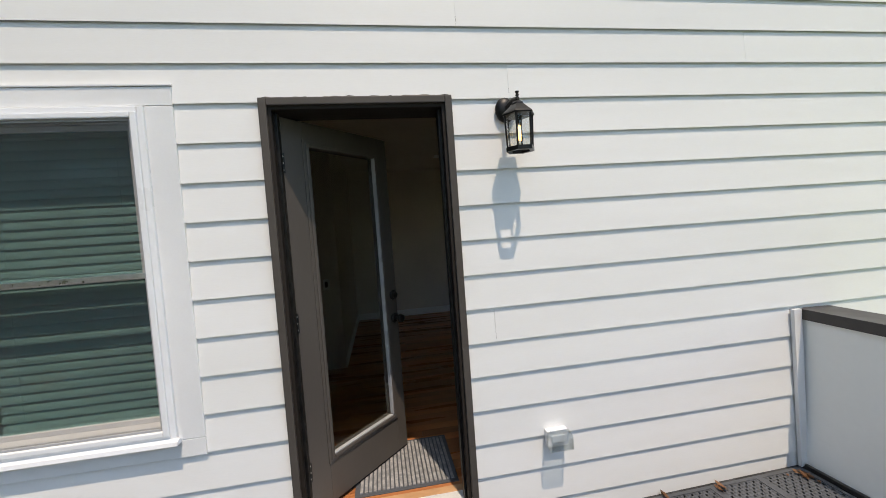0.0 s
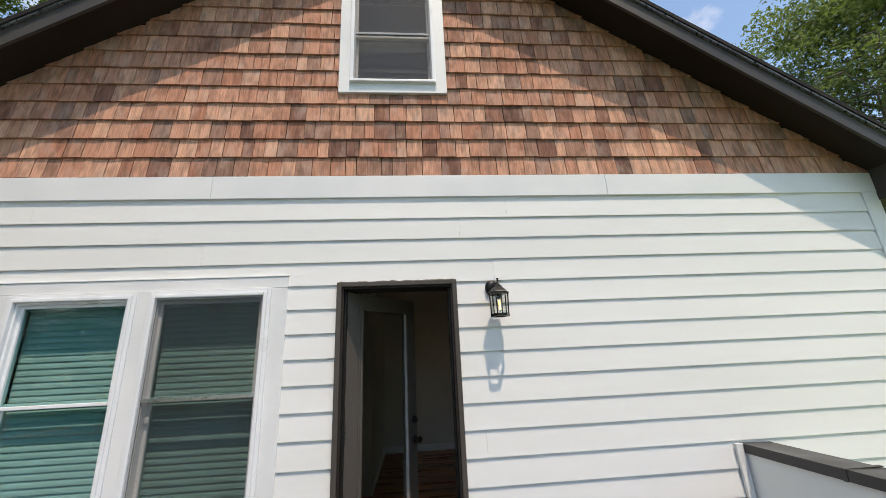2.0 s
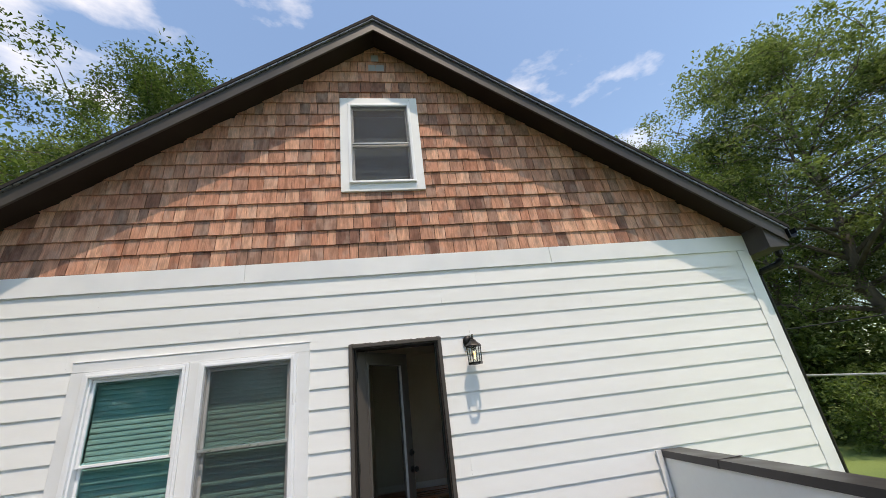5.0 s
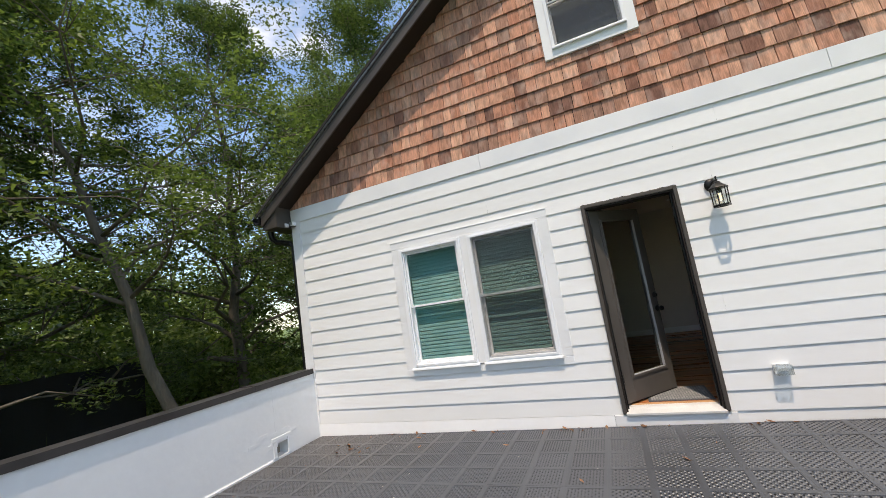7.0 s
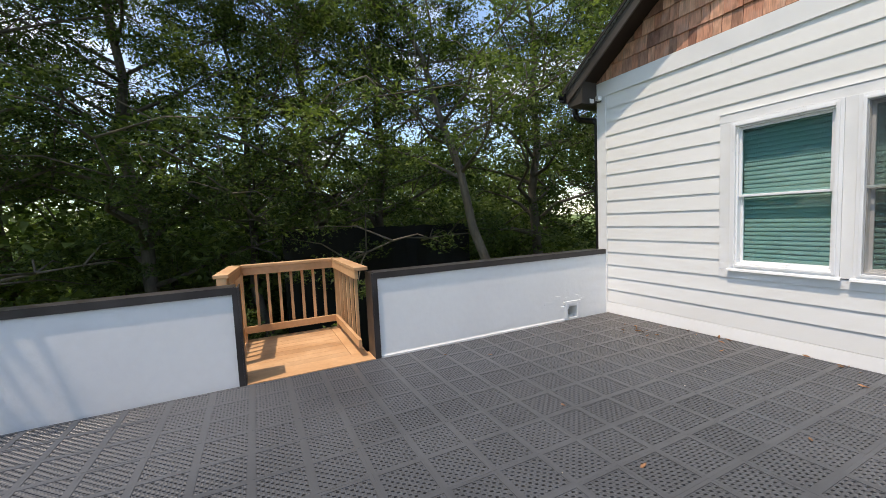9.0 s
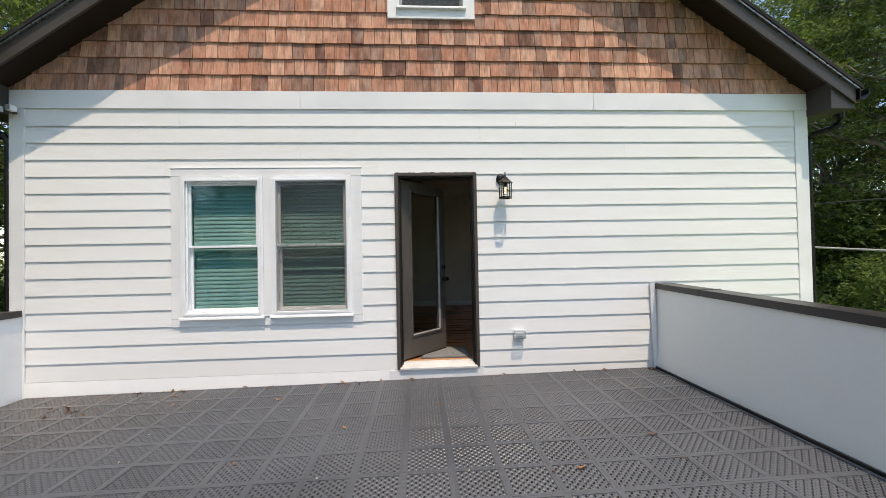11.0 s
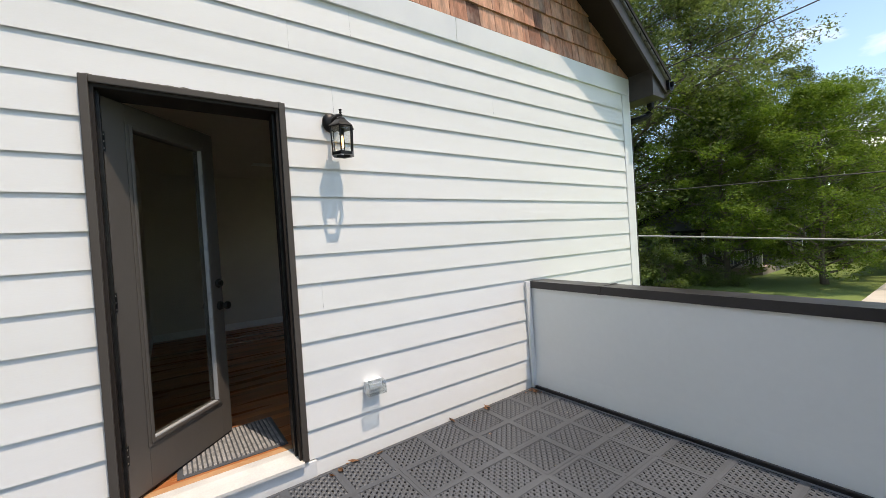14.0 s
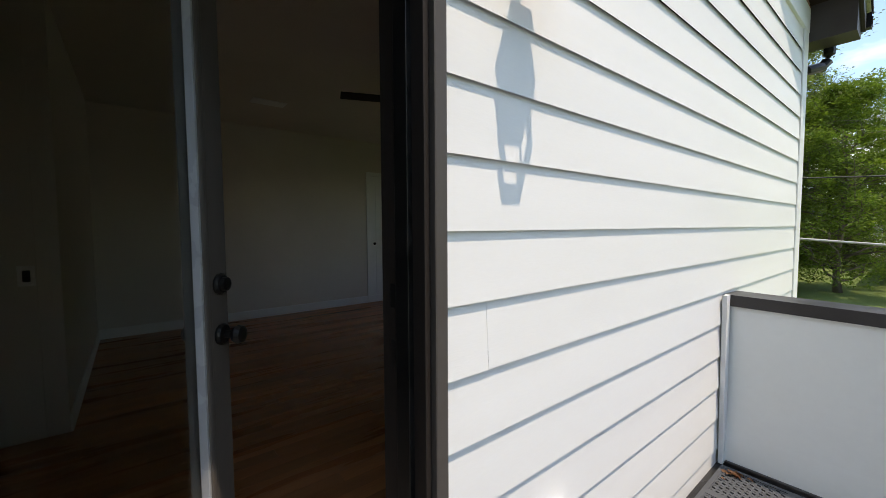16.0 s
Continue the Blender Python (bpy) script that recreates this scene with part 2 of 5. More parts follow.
def dusty(m):
    """Tan dust gathered on the mats in the low corner by the house."""
    nd, ln = m.node_tree.nodes, m.node_tree.links
    bsdf = nd["Principled BSDF"]
    geo, far, fall_off, mix = nd.new("ShaderNodeNewGeometry"), nd.new("ShaderNodeVectorMath"), nd.new("ShaderNodeMapRange"), nd.new("ShaderNodeMixRGB")
    far.operation = "DISTANCE"
    far.inputs[1].default_value = (-4.0, 1.7, -0.1)
    ln.new(geo.outputs["Position"], far.inputs[0])
    wob = nd.new("ShaderNodeMath")
    wob.operation = "MULTIPLY_ADD"
    wob.inputs[1].default_value = 1.6
    ln.new(noise_of(nd, ln, geo.outputs["Position"], 2.2, 4.0), wob.inputs[0])
    ln.new(far.outputs["Value"], wob.inputs[2])
    fall_off.inputs["From Min"].default_value, fall_off.inputs["From Max"].default_value = 1.0, 2.9
    fall_off.inputs["To Min"].default_value, fall_off.inputs["To Max"].default_value = 0.75, 0.0
    ln.new(wob.outputs[0], fall_off.inputs["Value"])
    ln.new(fall_off.outputs[0], mix.inputs["Fac"])
    ln.new(bsdf.inputs["Base Color"].links[0].from_socket, mix.inputs["Color1"])
    mix.inputs["Color2"].default_value = (0.118, 0.110, 0.104, 1)
    ln.new(mix.outputs[0], bsdf.inputs["Base Color"])
    return m


dusty(M_RUBBER), dusty(M_RUBBER_REST)
M_UNDER = surface("black_roof_membrane", (0.012, 0.012, 0.013), (0.03, 0.03, 0.03), 0.28, large=4, fine=60, bump=0.1)
M_PINE = surface("treated_pine", (0.50, 0.268, 0.128), (0.63, 0.380, 0.205), 0.65, large=2.2, fine=22, stretch=(1, 1, 1), bump=0.2, depth=0.001, spread="object", amount=0.13, grain=0.14)
M_CONCRETE = surface("pale_concrete", (0.50, 0.44, 0.35), (0.62, 0.56, 0.46), 0.85, large=0.6, fine=30, bump=0.2, depth=0.004, grain=0.08)
M_GRASS = surface("lawn_and_earth", (0.10, 0.16, 0.035), (0.17, 0.23, 0.06), 0.9, large=0.35, fine=25, bump=0.6, depth=0.05, grain=0.35)
M_BARK = surface("grey_brown_bark", (0.085, 0.07, 0.055), (0.16, 0.135, 0.11), 0.9, large=3, fine=26, stretch=(1, 1, 0.25), bump=0.9, depth=0.02, grain=0.3)
M_PLASTER = surface("interior_wall_paint", (0.60, 0.54, 0.49), (0.67, 0.61, 0.55), 0.7, large=1.0, fine=60, bump=0.08, grain=0.03)
M_WOODFLOOR = surface("red_oak_floor", (0.33, 0.112, 0.042), (0.47, 0.185, 0.070), 0.32, large=3.0, fine=40, stretch=(0.25, 3, 1), bump=0.08, depth=0.0008, spread="object", amount=0.3, grain=0.2)
M_MAT = surface("grey_rug", (0.20, 0.20, 0.20), (0.34, 0.33, 0.32), 0.95, large=30, fine=180, bump=0.5, depth=0.003, grain=0.3)
M_BLIND = surface("white_blind_slat", (0.66, 0.67, 0.65), (0.72, 0.73, 0.71), 0.5, large=3, fine=80, bump=0.03, grain=0.02)
M_DRYLEAF = surface("dry_leaf", (0.22, 0.10, 0.05), (0.40, 0.22, 0.12), 0.8, large=20, fine=120, bump=0.3, spread="object", amount=0.35)
M_PETAL = surface("pale_petal", (0.55, 0.50, 0.42), (0.70, 0.66, 0.58), 0.8, large=20, fine=120, bump=0.2, spread="object", amount=0.2)
M_GREYSIDE = surface("grey_house_siding", (0.10, 0.105, 0.11), (0.15, 0.155, 0.16), 0.7, large=0.8, fine=30, stretch=(1, 1, 6), bump=0.2, depth=0.004)
M_TANWALL = surface("tan_shed_wall", (0.30, 0.25, 0.20), (0.38, 0.33, 0.27), 0.8, large=0.8, fine=20, bump=0.2, depth=0.004)
M_FENCE = surface("black_fence_fabric", (0.010, 0.010, 0.011), (0.022, 0.022, 0.023), 0.8, large=1.5, fine=60, bump=0.3, depth=0.01, grain=0.3)
M_CABLE = surface("weathered_cable", (0.30, 0.30, 0.30), (0.45, 0.45, 0.44), 0.5, large=5, fine=60, bump=0.1)
M_WIRE = surface("black_wire", (0.015, 0.015, 0.015), (0.03, 0.03, 0.03), 0.6, large=5, fine=60, bump=0)
M_CEDAR, M_CEDAR_REST = cedar("cedar_shingle", "object"), cedar("cedar_shingle_rest", "island")
M_LEAF_DARK = foliage("oak_leaves", (0.036, 0.061, 0.023), (0.126, 0.168, 0.064))
M_LEAF = foliage("green_leaves", (0.056, 0.092, 0.030), (0.200, 0.255, 0.090))
M_LEAF_OAK = foliage("pale_oak_leaves", (0.075, 0.105, 0.045), (0.230, 0.275, 0.125))
M_LEAF_BRIGHT = foliage("maple_leaves", (0.085, 0.145, 0.024), (0.215, 0.295, 0.065), 0.44)
G_TEAL = glass("green_tinted_pane", (0.55, 0.745, 0.745))
G_CLEAR = glass("clear_pane", (0.82, 0.85, 0.83))
G_DARK = glass("grey_pane", (0.54, 0.62, 0.66), ior=1.5)
G_PLASTIC = glass("clear_plastic", (0.86, 0.88, 0.88), ior=1.45)

M_SCREEN, _nd, _ln, _b = nodes_of("insect_screen_mesh")
_tr, _mx = _nd.new("ShaderNodeBsdfTransparent"), _nd.new("ShaderNodeMixShader")
_b.inputs["Base Color"].default_value, _b.inputs["Roughness"].default_value = (0.024, 0.028, 0.030, 1), 0.7
_mx.inputs[0].default_value = 0.31
_ln.new(_tr.outputs[0], _mx.inputs[1])
_ln.new(_b.outputs[0], _mx.inputs[2])
_ln.new(_mx.outputs[0], _nd["Material Output"].inputs["Surface"])

M_BULB, _nd, _ln, _b = nodes_of("bulb_filament")
_b.inputs["Base Color"].default_value = (0.9, 0.75, 0.5, 1)
_b.inputs["Emission Color"].default_value, _b.inputs["Emission Strength"].default_value = (1.0, 0.62, 0.25, 1), 4.0


# ---- building helpers ----
def finish(name, bm, material, parent=None, label="", smooth=False):
    me = bpy.data.meshes.new(name)
    bmesh.ops.recalc_face_normals(bm, faces=bm.faces)
    bm.to_mesh(me)
    bm.free()
    me.materials.append(material)
    if smooth:
        me.polygons.foreach_set("use_smooth", [True] * len(me.polygons))
    ob = new(name, me)
    if parent is not None:
        ob.parent = parent
    return tagged(ob, label)


def part(name, bm, material, parent, label="", smooth=False):
    return finish(name, bm, material, parent, label, smooth)


def thing(name, label, category, at=(0, 0, 0), group="", kind=""):
    ob = new(name)
    ob.location = at
    return tagged(ob, label, category, group, kind)


def box(bm, x0, x1, y0, y1, z0, z1, bevel=0.0):
    r = bmesh.ops.create_cube(bm, size=1, matrix=Matrix.Translation(((x0 + x1) / 2, (y0 + y1) / 2, (z0 + z1) / 2)) @ Matrix.Diagonal((x1 - x0, y1 - y0, z1 - z0, 1)))
    if bevel:
        es = list({e for v in r["verts"] for e in v.link_edges})
        bmesh.ops.bevel(bm, geom=es, offset=bevel, segments=2, affect="EDGES", profile=0.6)
    return bm


def boxed(*a, bevel=0.0):
    return box(bmesh.new(), *a, bevel=bevel)


def prism(bm, pts, y0, y1):
    """A slab from the outline pts (x, z), between two depths."""
    a = [bm.verts.new((x, y0, z)) for x, z in pts]
    b = [bm.verts.new((x, y1, z)) for x, z in pts]
    bm.faces.new(a)
    bm.faces.new(b[::-1])
    n = len(pts)
    for i in range(n):
        bm.faces.new((a[i], b[i], b[(i + 1) % n], a[(i + 1) % n]))
    return bm


def tube(bm, path, radii, sides=8, cap=True):
    """A round tapered tube along the points of path."""
    rings = []
    for i, p in enumerate(path):
        p = Vector(p)
        d = (Vector(path[min(i + 1, len(path) - 1)]) - Vector(path[max(i - 1, 0)])).normalized()
        u = d.cross(Vector((0, 0, 1)) if abs(d.z) < 0.9 else Vector((1, 0, 0))).normalized()
        v = d.cross(u)
        r = radii[i] if hasattr(radii, "__len__") else radii
        rings.append([bm.verts.new(p + r * (math.cos(2 * math.pi * k / sides) * u + math.sin(2 * math.pi * k / sides) * v)) for k in range(sides)])
    for a, b in zip(rings, rings[1:]):
        for k in range(sides):
            bm.faces.new((a[k], a[(k + 1) % sides], b[(k + 1) % sides], b[k]))
    if cap:
        bm.faces.new(rings[0][::-1])
        bm.faces.new(rings[-1])
    return bm


def lathe(bm, profile, centre, sides=16, turn=0.0):
    """A turned body from (radius, height) rows, about an upright axis."""
    cx, cy, cz = centre
    rings = [[bm.verts.new((cx + r * math.cos(turn + 2 * math.pi * k / sides), cy + r * math.sin(turn + 2 * math.pi * k / sides), cz + h)) for k in range(sides)]
             for r, h in profile]
    for a, b in zip(rings, rings[1:]):
        for k in range(sides):
            bm.faces.new((a[k], a[(k + 1) % sides], b[(k + 1) % sides], b[k]))
    bm.faces.new(rings[0][::-1])
    bm.faces.new(rings[-1])
    return bm


def sweep_x(bm, outline, x0, x1):
    """A bar along x from an outline of (y, z)."""
    a = [bm.verts.new((x0, y, z)) for y, z in outline]
    b = [bm.verts.new((x1, y, z)) for y, z in outline]
    n = len(outline)
    bm.faces.new(a)
    bm.faces.new(b[::-1])
    for i in range(n):
        bm.faces.new((a[i], b[i], b[(i + 1) % n], a[(i + 1) % n]))
    return bm


def sweep_y(bm, outline, y0, y1):
    return prism(bm, outline, y0, y1)


# ---- the house ----
Y = 1.842            # the front face of the wall
MID = -0.06          # the ridge
XL, XR = -4.49, 4.38
PITCH = 0.70
BACK = 10.0
WIN = (-2.872, -0.852, 0.580, 2.274)
DOOR = (-0.487, 0.424, 0.081, 2.213)
ATTIC = (-0.532, 0.440, 3.935, 5.305)


def rake(x):
    return 6.15 - PITCH * abs(x - MID)


def floor_z(x):
    return -0.02 - 0.012 * (2.4 - x)


wall = thing("wall_front", "white lap-sided rear wall of the house with a cedar gable", "wall", kind="structure")
bm = bmesh.new()
Y0, Y1 = Y + 0.012, Y + 0.15
for x0, x1, z0, z1 in ((XL, -2.80, -3.2, 3.1), (-2.80, -0.945, -3.2, 0.66), (-2.80, -0.945, 2.19, 3.1), (-0.945, -0.44, -3.2, 3.1),
                       (-0.44, 0.377, -3.2, 0.05), (-0.44, 0.377, 2.165, 3.1), (0.377, XR, -3.2, 3.1)):
    box(bm, x0, x1, Y0, Y1, z0, z1)
prism(bm, [(XL, 3.1), (-0.43, 3.1), (-0.43, rake(-0.43) + 0.085), (XL, rake(XL) + 0.085)], Y0, Y1)
prism(bm, [(0.32, 3.1), (XR, 3.1), (XR, rake(XR) + 0.085), (0.32, rake(0.32) + 0.085)], Y0, Y1)
prism(bm, [(-0.43, 3.1), (0.32, 3.1), (0.32, 4.05), (-0.43, 4.05)], Y0, Y1)
prism(bm, [(-0.43, 5.14), (0.32, 5.14), (0.32, rake(0.32) + 0.085), (MID, rake(MID) + 0.085), (-0.43, rake(-0.43) + 0.085)], Y0, Y1)
part("wall_core", bm, M_SOFFIT, wall)

# corner boards, frieze, base flashing
part("corner_board", boxed(XL - 0.005, -4.345, Y - 0.014, Y + 0.02, -3.0, 2.92, bevel=0.004), M_TRIM, wall)
part("corner_board", boxed(4.225, XR + 0.005, Y - 0.014, Y + 0.02, -3.0, 2.92, bevel=0.004), M_TRIM, wall)
for x0, x1 in ((XL, -1.5), (-1.497, 1.788), (1.791, XR)):
    part("frieze_board", boxed(x0, x1, Y - 0.018, Y + 0.02, 2.922, 3.118, bevel=0.003), M_TRIM, wall)
bm = bmesh.new()
sweep_x(bm, [(Y - 0.012, 0.046), (Y + 0.011, 0.046), (Y + 0.011, -0.22), (Y - 0.03, -0.22), (Y - 0.02, -0.06)], -4.345, -0.575)
part("base_flashing", bm, M_STUCCO, wall)
part("kick_board", boxed(-0.572, 0.47, Y - 0.020, Y + 0.011, -0.2, 0.046, bevel=0.005), M_TRIM, wall)


def lap_board(x0, x1, zb):
    bm = bmesh.new()
    sweep_x(bm, [(Y - 0.0085, zb), (Y - 0.0075, zb + 0.001), (Y - 0.005, zb + 0.05), (Y + 0.011, zb + 0.07), (Y + 0.011, zb + 0.187), (Y + 0.003, zb + 0.187)], x0, x1)
    return bm


rng = random.Random(4)
for k in range(23):
    zb = 2.915 - 0.179 * (k + 1)
    runs = [(-4.343, 4.223)]
    if zb < 2.15:
        runs = [(-4.343, DOOR[0] + 0.004), (DOOR[1] - 0.004, 4.223)]
        if 0.5 < zb:
            runs = [(-4.343, WIN[0] + 0.004), (WIN[1] - 0.004, DOOR[0] + 0.004), runs[1]]
        if zb < 0.0:
            runs = [(0.47, 4.223)]
    for x0, x1 in runs:
        cuts = [x0]
        at = x0 + rng.uniform(1.0, 3.4)
        if x0 > 0 and 0.93 < zb < 0.97:
            at = 0.579
        while at < x1 - 0.15:
            if x1 - x0 > 5 or at == 0.579:
                cuts.append(at)
            at += 3.66
        cuts.append(x1)
        for a, b in zip(cuts, cuts[1:]):
            part("siding_board", lap_board(a + (0.0005 if a > x0 else 0), b - (0.0005 if b < x1 else 0), zb + rng.uniform(-0.0012, 0.0012)), M_SIDING, wall)

# other walls of the house
part("wall_side", boxed(XL, XL + 0.15, Y1, BACK, -3.2, 3.0), M_SIDING, tagged(new("wall_west"), "plain white side wall of the house", "wall", kind="structure"))
# east wall, with an unseen opening added to let daylight into the room
bm = bmesh.new()
for y0, y1, z0, z1 in ((Y1, 3.4, -3.2, 3.0), (3.4, 5.2, -3.2, 0.8), (3.4, 5.2, 2.2, 3.0), (5.2, BACK, -3.2, 3.0)):
    box(bm, XR - 0.15, XR, y0, y1, z0, z1)
part("wall_side", bm, M_SIDING, tagged(new("wall_east"), "plain white side wall of the house", "wall", kind="structure"))
bm = bmesh.new()
prism(bm, [(XL, -3.2), (XR, -3.2), (XR, rake(XR)), (MID, rake(MID)), (XL, rake(XL))], BACK, BACK + 0.15)
part("wall_back", bm, M_SIDING, tagged(new("wall_north"), "plain white far wall of the house", "wall", kind="structure"))

# roof: slabs, rake fascia, soffit, eave boxes, gutters
FRONT = 1.523
TIP = 4.70
roof = thing("roof", "dark shingled gable roof with brown fascia and soffit", "roof", kind="structure")
for s, nm in ((-1, "roof_slope"), (1, "roof_slope")):
    def rk(d, up=0.0):
        return (MID + s * d, 6.15 - PITCH * d + up)
    bm = prism(bmesh.new(), [rk(0, 0.2165), rk(TIP + 0.05, 0.2165), rk(TIP + 0.05, 0.262), rk(0, 0.262)], FRONT - 0.035, BACK + 0.3)
    part(nm, bm, M_ROOF, roof)
    bm = prism(bmesh.new(), [rk(0, 0.196), rk(TIP + 0.03, 0.196), rk(TIP + 0.03, 0.216), rk(0, 0.216)], FRONT - 0.024, FRONT + 0.1)
    part("drip_edge", bm, M_STEEL, roof, "pale metal drip edge")
    bm = prism(bmesh.new(), [rk(0, 0.035), rk(TIP, 0.035), rk(TIP, 0.1955), rk(0, 0.1955)], FRONT, FRONT + 0.025)
    part("rake_fascia", bm, M_FASCIA, roof)
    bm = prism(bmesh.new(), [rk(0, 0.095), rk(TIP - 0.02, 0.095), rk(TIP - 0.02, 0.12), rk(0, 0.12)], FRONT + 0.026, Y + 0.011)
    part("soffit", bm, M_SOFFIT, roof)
    # boxed eave along the side
    x_in, x_out = MID + s * (4.44 - 0.005), MID + s * TIP
    xa, xb = min(x_in, x_out), max(x_in, x_out)
    bm = bmesh.new()
    pts = [(x_in, 2.845), (x_out, 2.845), (x_out, 6.15 - PITCH * TIP + 0.19), (x_in, 6.15 - PITCH * 4.435 + 0.094)]
    prism(bm, pts if s > 0 else pts[::-1], FRONT + 0.026, BACK)
    part("eave_box", bm, M_FASCIA, roof)
    # gutter
    gx = MID + s * (TIP + 0.012)
    o = [(gx, 2.93), (gx + s * 0.07, 2.93), (gx + s * 0.115, 2.985), (gx + s * 0.115, 3.05), (gx + s * 0.108, 3.05), (gx + s * 0.106, 2.99), (gx + s * 0.066, 2.938),
         (gx + s * 0.008, 2.938), (gx + s * 0.008, 3.05), (gx, 3.05)]
    bm = sweep_y(bmesh.new(), o if s > 0 else o[::-1], FRONT - 0.03, BACK)
    part("gutter", bm, M_BLACK, roof, "black metal gutter")
    # downspout with its elbows
    dx = (XL - 0.045) if s < 0 else (XR + 0.045)
    bm = bmesh.new()
    tube(bm, [(gx + s * 0.04, 1.74, 2.935), (gx + s * 0.04, 1.74, 2.80), (gx + s * 0.03, 1.75, 2.74), (gx - s * 0.02, 1.78, 2.69), (dx + s * 0.04, Y + 0.01, 2.64),
              (dx, Y + 0.04, 2.58), (dx, Y + 0.04, 1.5), (dx, Y + 0.04, -2.4 if s < 0 else -1.1)], 0.042, 8)
    part("downspout", bm, M_BLACK, roof, "black round-cornered downspout")

# ---- cedar shingles on the gable ----
unit = bmesh.new()
sweep_x(unit, [(0.0, 0.0), (0.020, 0.0), (0.024, 0.19), (0.019, 0.19)], -0.5, 0.5)
unit_me = bpy.data.meshes.new("shingle")
bmesh.ops.recalc_face_normals(unit, faces=unit.faces)
unit.to_mesh(unit_me)
unit.free()
unit_me.materials.append(M_CEDAR)
rng = random.Random(11)
rest = bmesh.new()
count = 0
gable = tagged(new("gable_shingles"), "weathered reddish-brown cedar shingles covering the gable", "shingles", kind="structure")
SHINGLES = []
for k in range(18):
    zb = 3.121 + 0.1775 * k
    half = (6.25 - zb) / PITCH
    if half < 0.08:
        break
    x = MID - half + rng.uniform(-0.1, 0)
    while x < MID + half:
        w = rng.choice((0.085, 0.1, 0.115, 0.13, 0.145, 0.16, 0.175))
        x0, x1 = max(x, MID - half), min(x + w, MID + half)
        x += w + rng.uniform(0.003, 0.007)
        if x1 - x0 < 0.03:
            continue
        top = min(0.19, 6.34 - PITCH * max(abs(x0 - MID), abs(x1 - MID)) - zb)
        if top < 0.02:
            continue
        if zb + 0.04 > ATTIC[2] and zb < ATTIC[3] - 0.06:
            if x0 > ATTIC[0] - 0.01 and x1 < ATTIC[1] + 0.01:
                continue
            if x0 < ATTIC[0] < x1:
                x1 = ATTIC[0] + 0.004
            if x0 < ATTIC[1] < x1:
                x0 = ATTIC[1] - 0.004
        SHINGLES.append((x0, x1, zb + rng.uniform(-0.004, 0.003), top, rng.uniform(-0.002, 0.003), rng.uniform(-0.3, 0.3)))
for i, (x0, x1, zb, top, dy, turn) in enumerate(SHINGLES):
    if i < 300:
        ob = new("shingle", unit_me)
        ob.parent = gable
        ob.location = ((x0 + x1) / 2, Y - 0.016 + dy, zb)
        ob.rotation_euler = (0, radians(turn), 0)
        ob.scale = (x1 - x0, 1, top / 0.19)
    else:
        y = Y - 0.016 + dy
        sweep_x(rest, [(y, zb), (y + 0.018, zb), (y + 0.024, zb + top), (y + 0.018, zb + top)], x0, x1)
for x0, x1, zb in ((-0.15, -0.055, 5.786), (-0.05, 0.055, 5.786), (-0.11, -0.01, 5.962)):
    bm = bmesh.new()
    sweep_x(bm, [(Y - 0.020, zb), (Y - 0.003, zb), (Y - 0.003, zb + 0.12), (Y - 0.008, zb + 0.12)], x0, x1)
    part("pale_shingle", bm, M_PANEL_GREY, gable, "pale grey-green patched shingle")
tagged(part("shingle_rest", rest, M_CEDAR_REST, gable), "weathered cedar shingles higher up the gable", kind="stuff")


# ---- windows ----
def frame_ring(bm, x0, x1, z0, z1, w, y0, y1, bevel=0.0, wb=None):
    wb = w if wb is None else wb
    box(bm, x0, x0 + w, y0, y1, z0, z1, bevel)
    box(bm, x1 - w, x1, y0, y1, z0, z1, bevel)
    box(bm, x0 + w, x1 - w, y0, y1, z1 - w, z1, bevel)
    box(bm, x0 + w, x1 - w, y0, y1, z0, z0 + wb, bevel)
    return bm


def sash(win, name, x0, x1, z0, z1, y, pane_mat, w=0.024):
    s = part(name, frame_ring(bmesh.new(), x0, x1, z0, z1, w, y, y + 0.03, 0.004), M_VINYL, win)
    p = part("pane", boxed(x0 + w - 0.004, x1 - w + 0.004, y + 0.013, y + 0.017, z0 + w - 0.004, z1 - w + 0.004), pane_mat, s, "tinted glass pane")
    p.visible_shadow = False
    return s


def hung_window(win, x0, x1, z0, z1, mid, y, pane_mat):
    """One double-hung unit in a vinyl frame."""
    part("window_frame", frame_ring(bmesh.new(), x0, x1, z0, z1, 0.018, y, y + 0.09, 0.004), M_VINYL, win)
    sash(win, "upper_sash", x0 + 0.018, x1 - 0.018, mid - 0.02, z1 - 0.018, y + 0.022, pane_mat)
    sash(win, "lower_sash", x0 + 0.018, x1 - 0.018, z0 + 0.018, mid + 0.02, y + 0.056, pane_mat)


window = thing("window_1", "white twin double-hung window with tinted panes", "window", kind="structure")
wx0, wx1, wz0, wz1 = WIN
bm = bmesh.new()
box(bm, wx0, wx0 + 0.115, Y - 0.014, Y + 0.012, wz0 + 0.085, wz1 - 0.085, 0.003)
box(bm, wx1 - 0.115, wx1, Y - 0.014, Y + 0.012, wz0 + 0.085, wz1 - 0.085, 0.003)
part("side_casing", bm, M_TRIM, window)
part("head_casing", boxed(wx0, wx1, Y - 0.0145, Y + 0.012, wz1 - 0.084, wz1, bevel=0.003), M_TRIM, window)
part("apron", boxed(wx0, wx1, Y - 0.014, Y + 0.012, wz0, wz0 + 0.084, bevel=0.003), M_TRIM, window)
part("drip_cap", boxed(wx0 - 0.004, wx1 + 0.004, Y - 0.020, Y + 0.012, wz1 + 0.002, wz1 + 0.012, bevel=0.002), M_TRIM, window)
UZ0, UZ1 = 0.672, 2.186
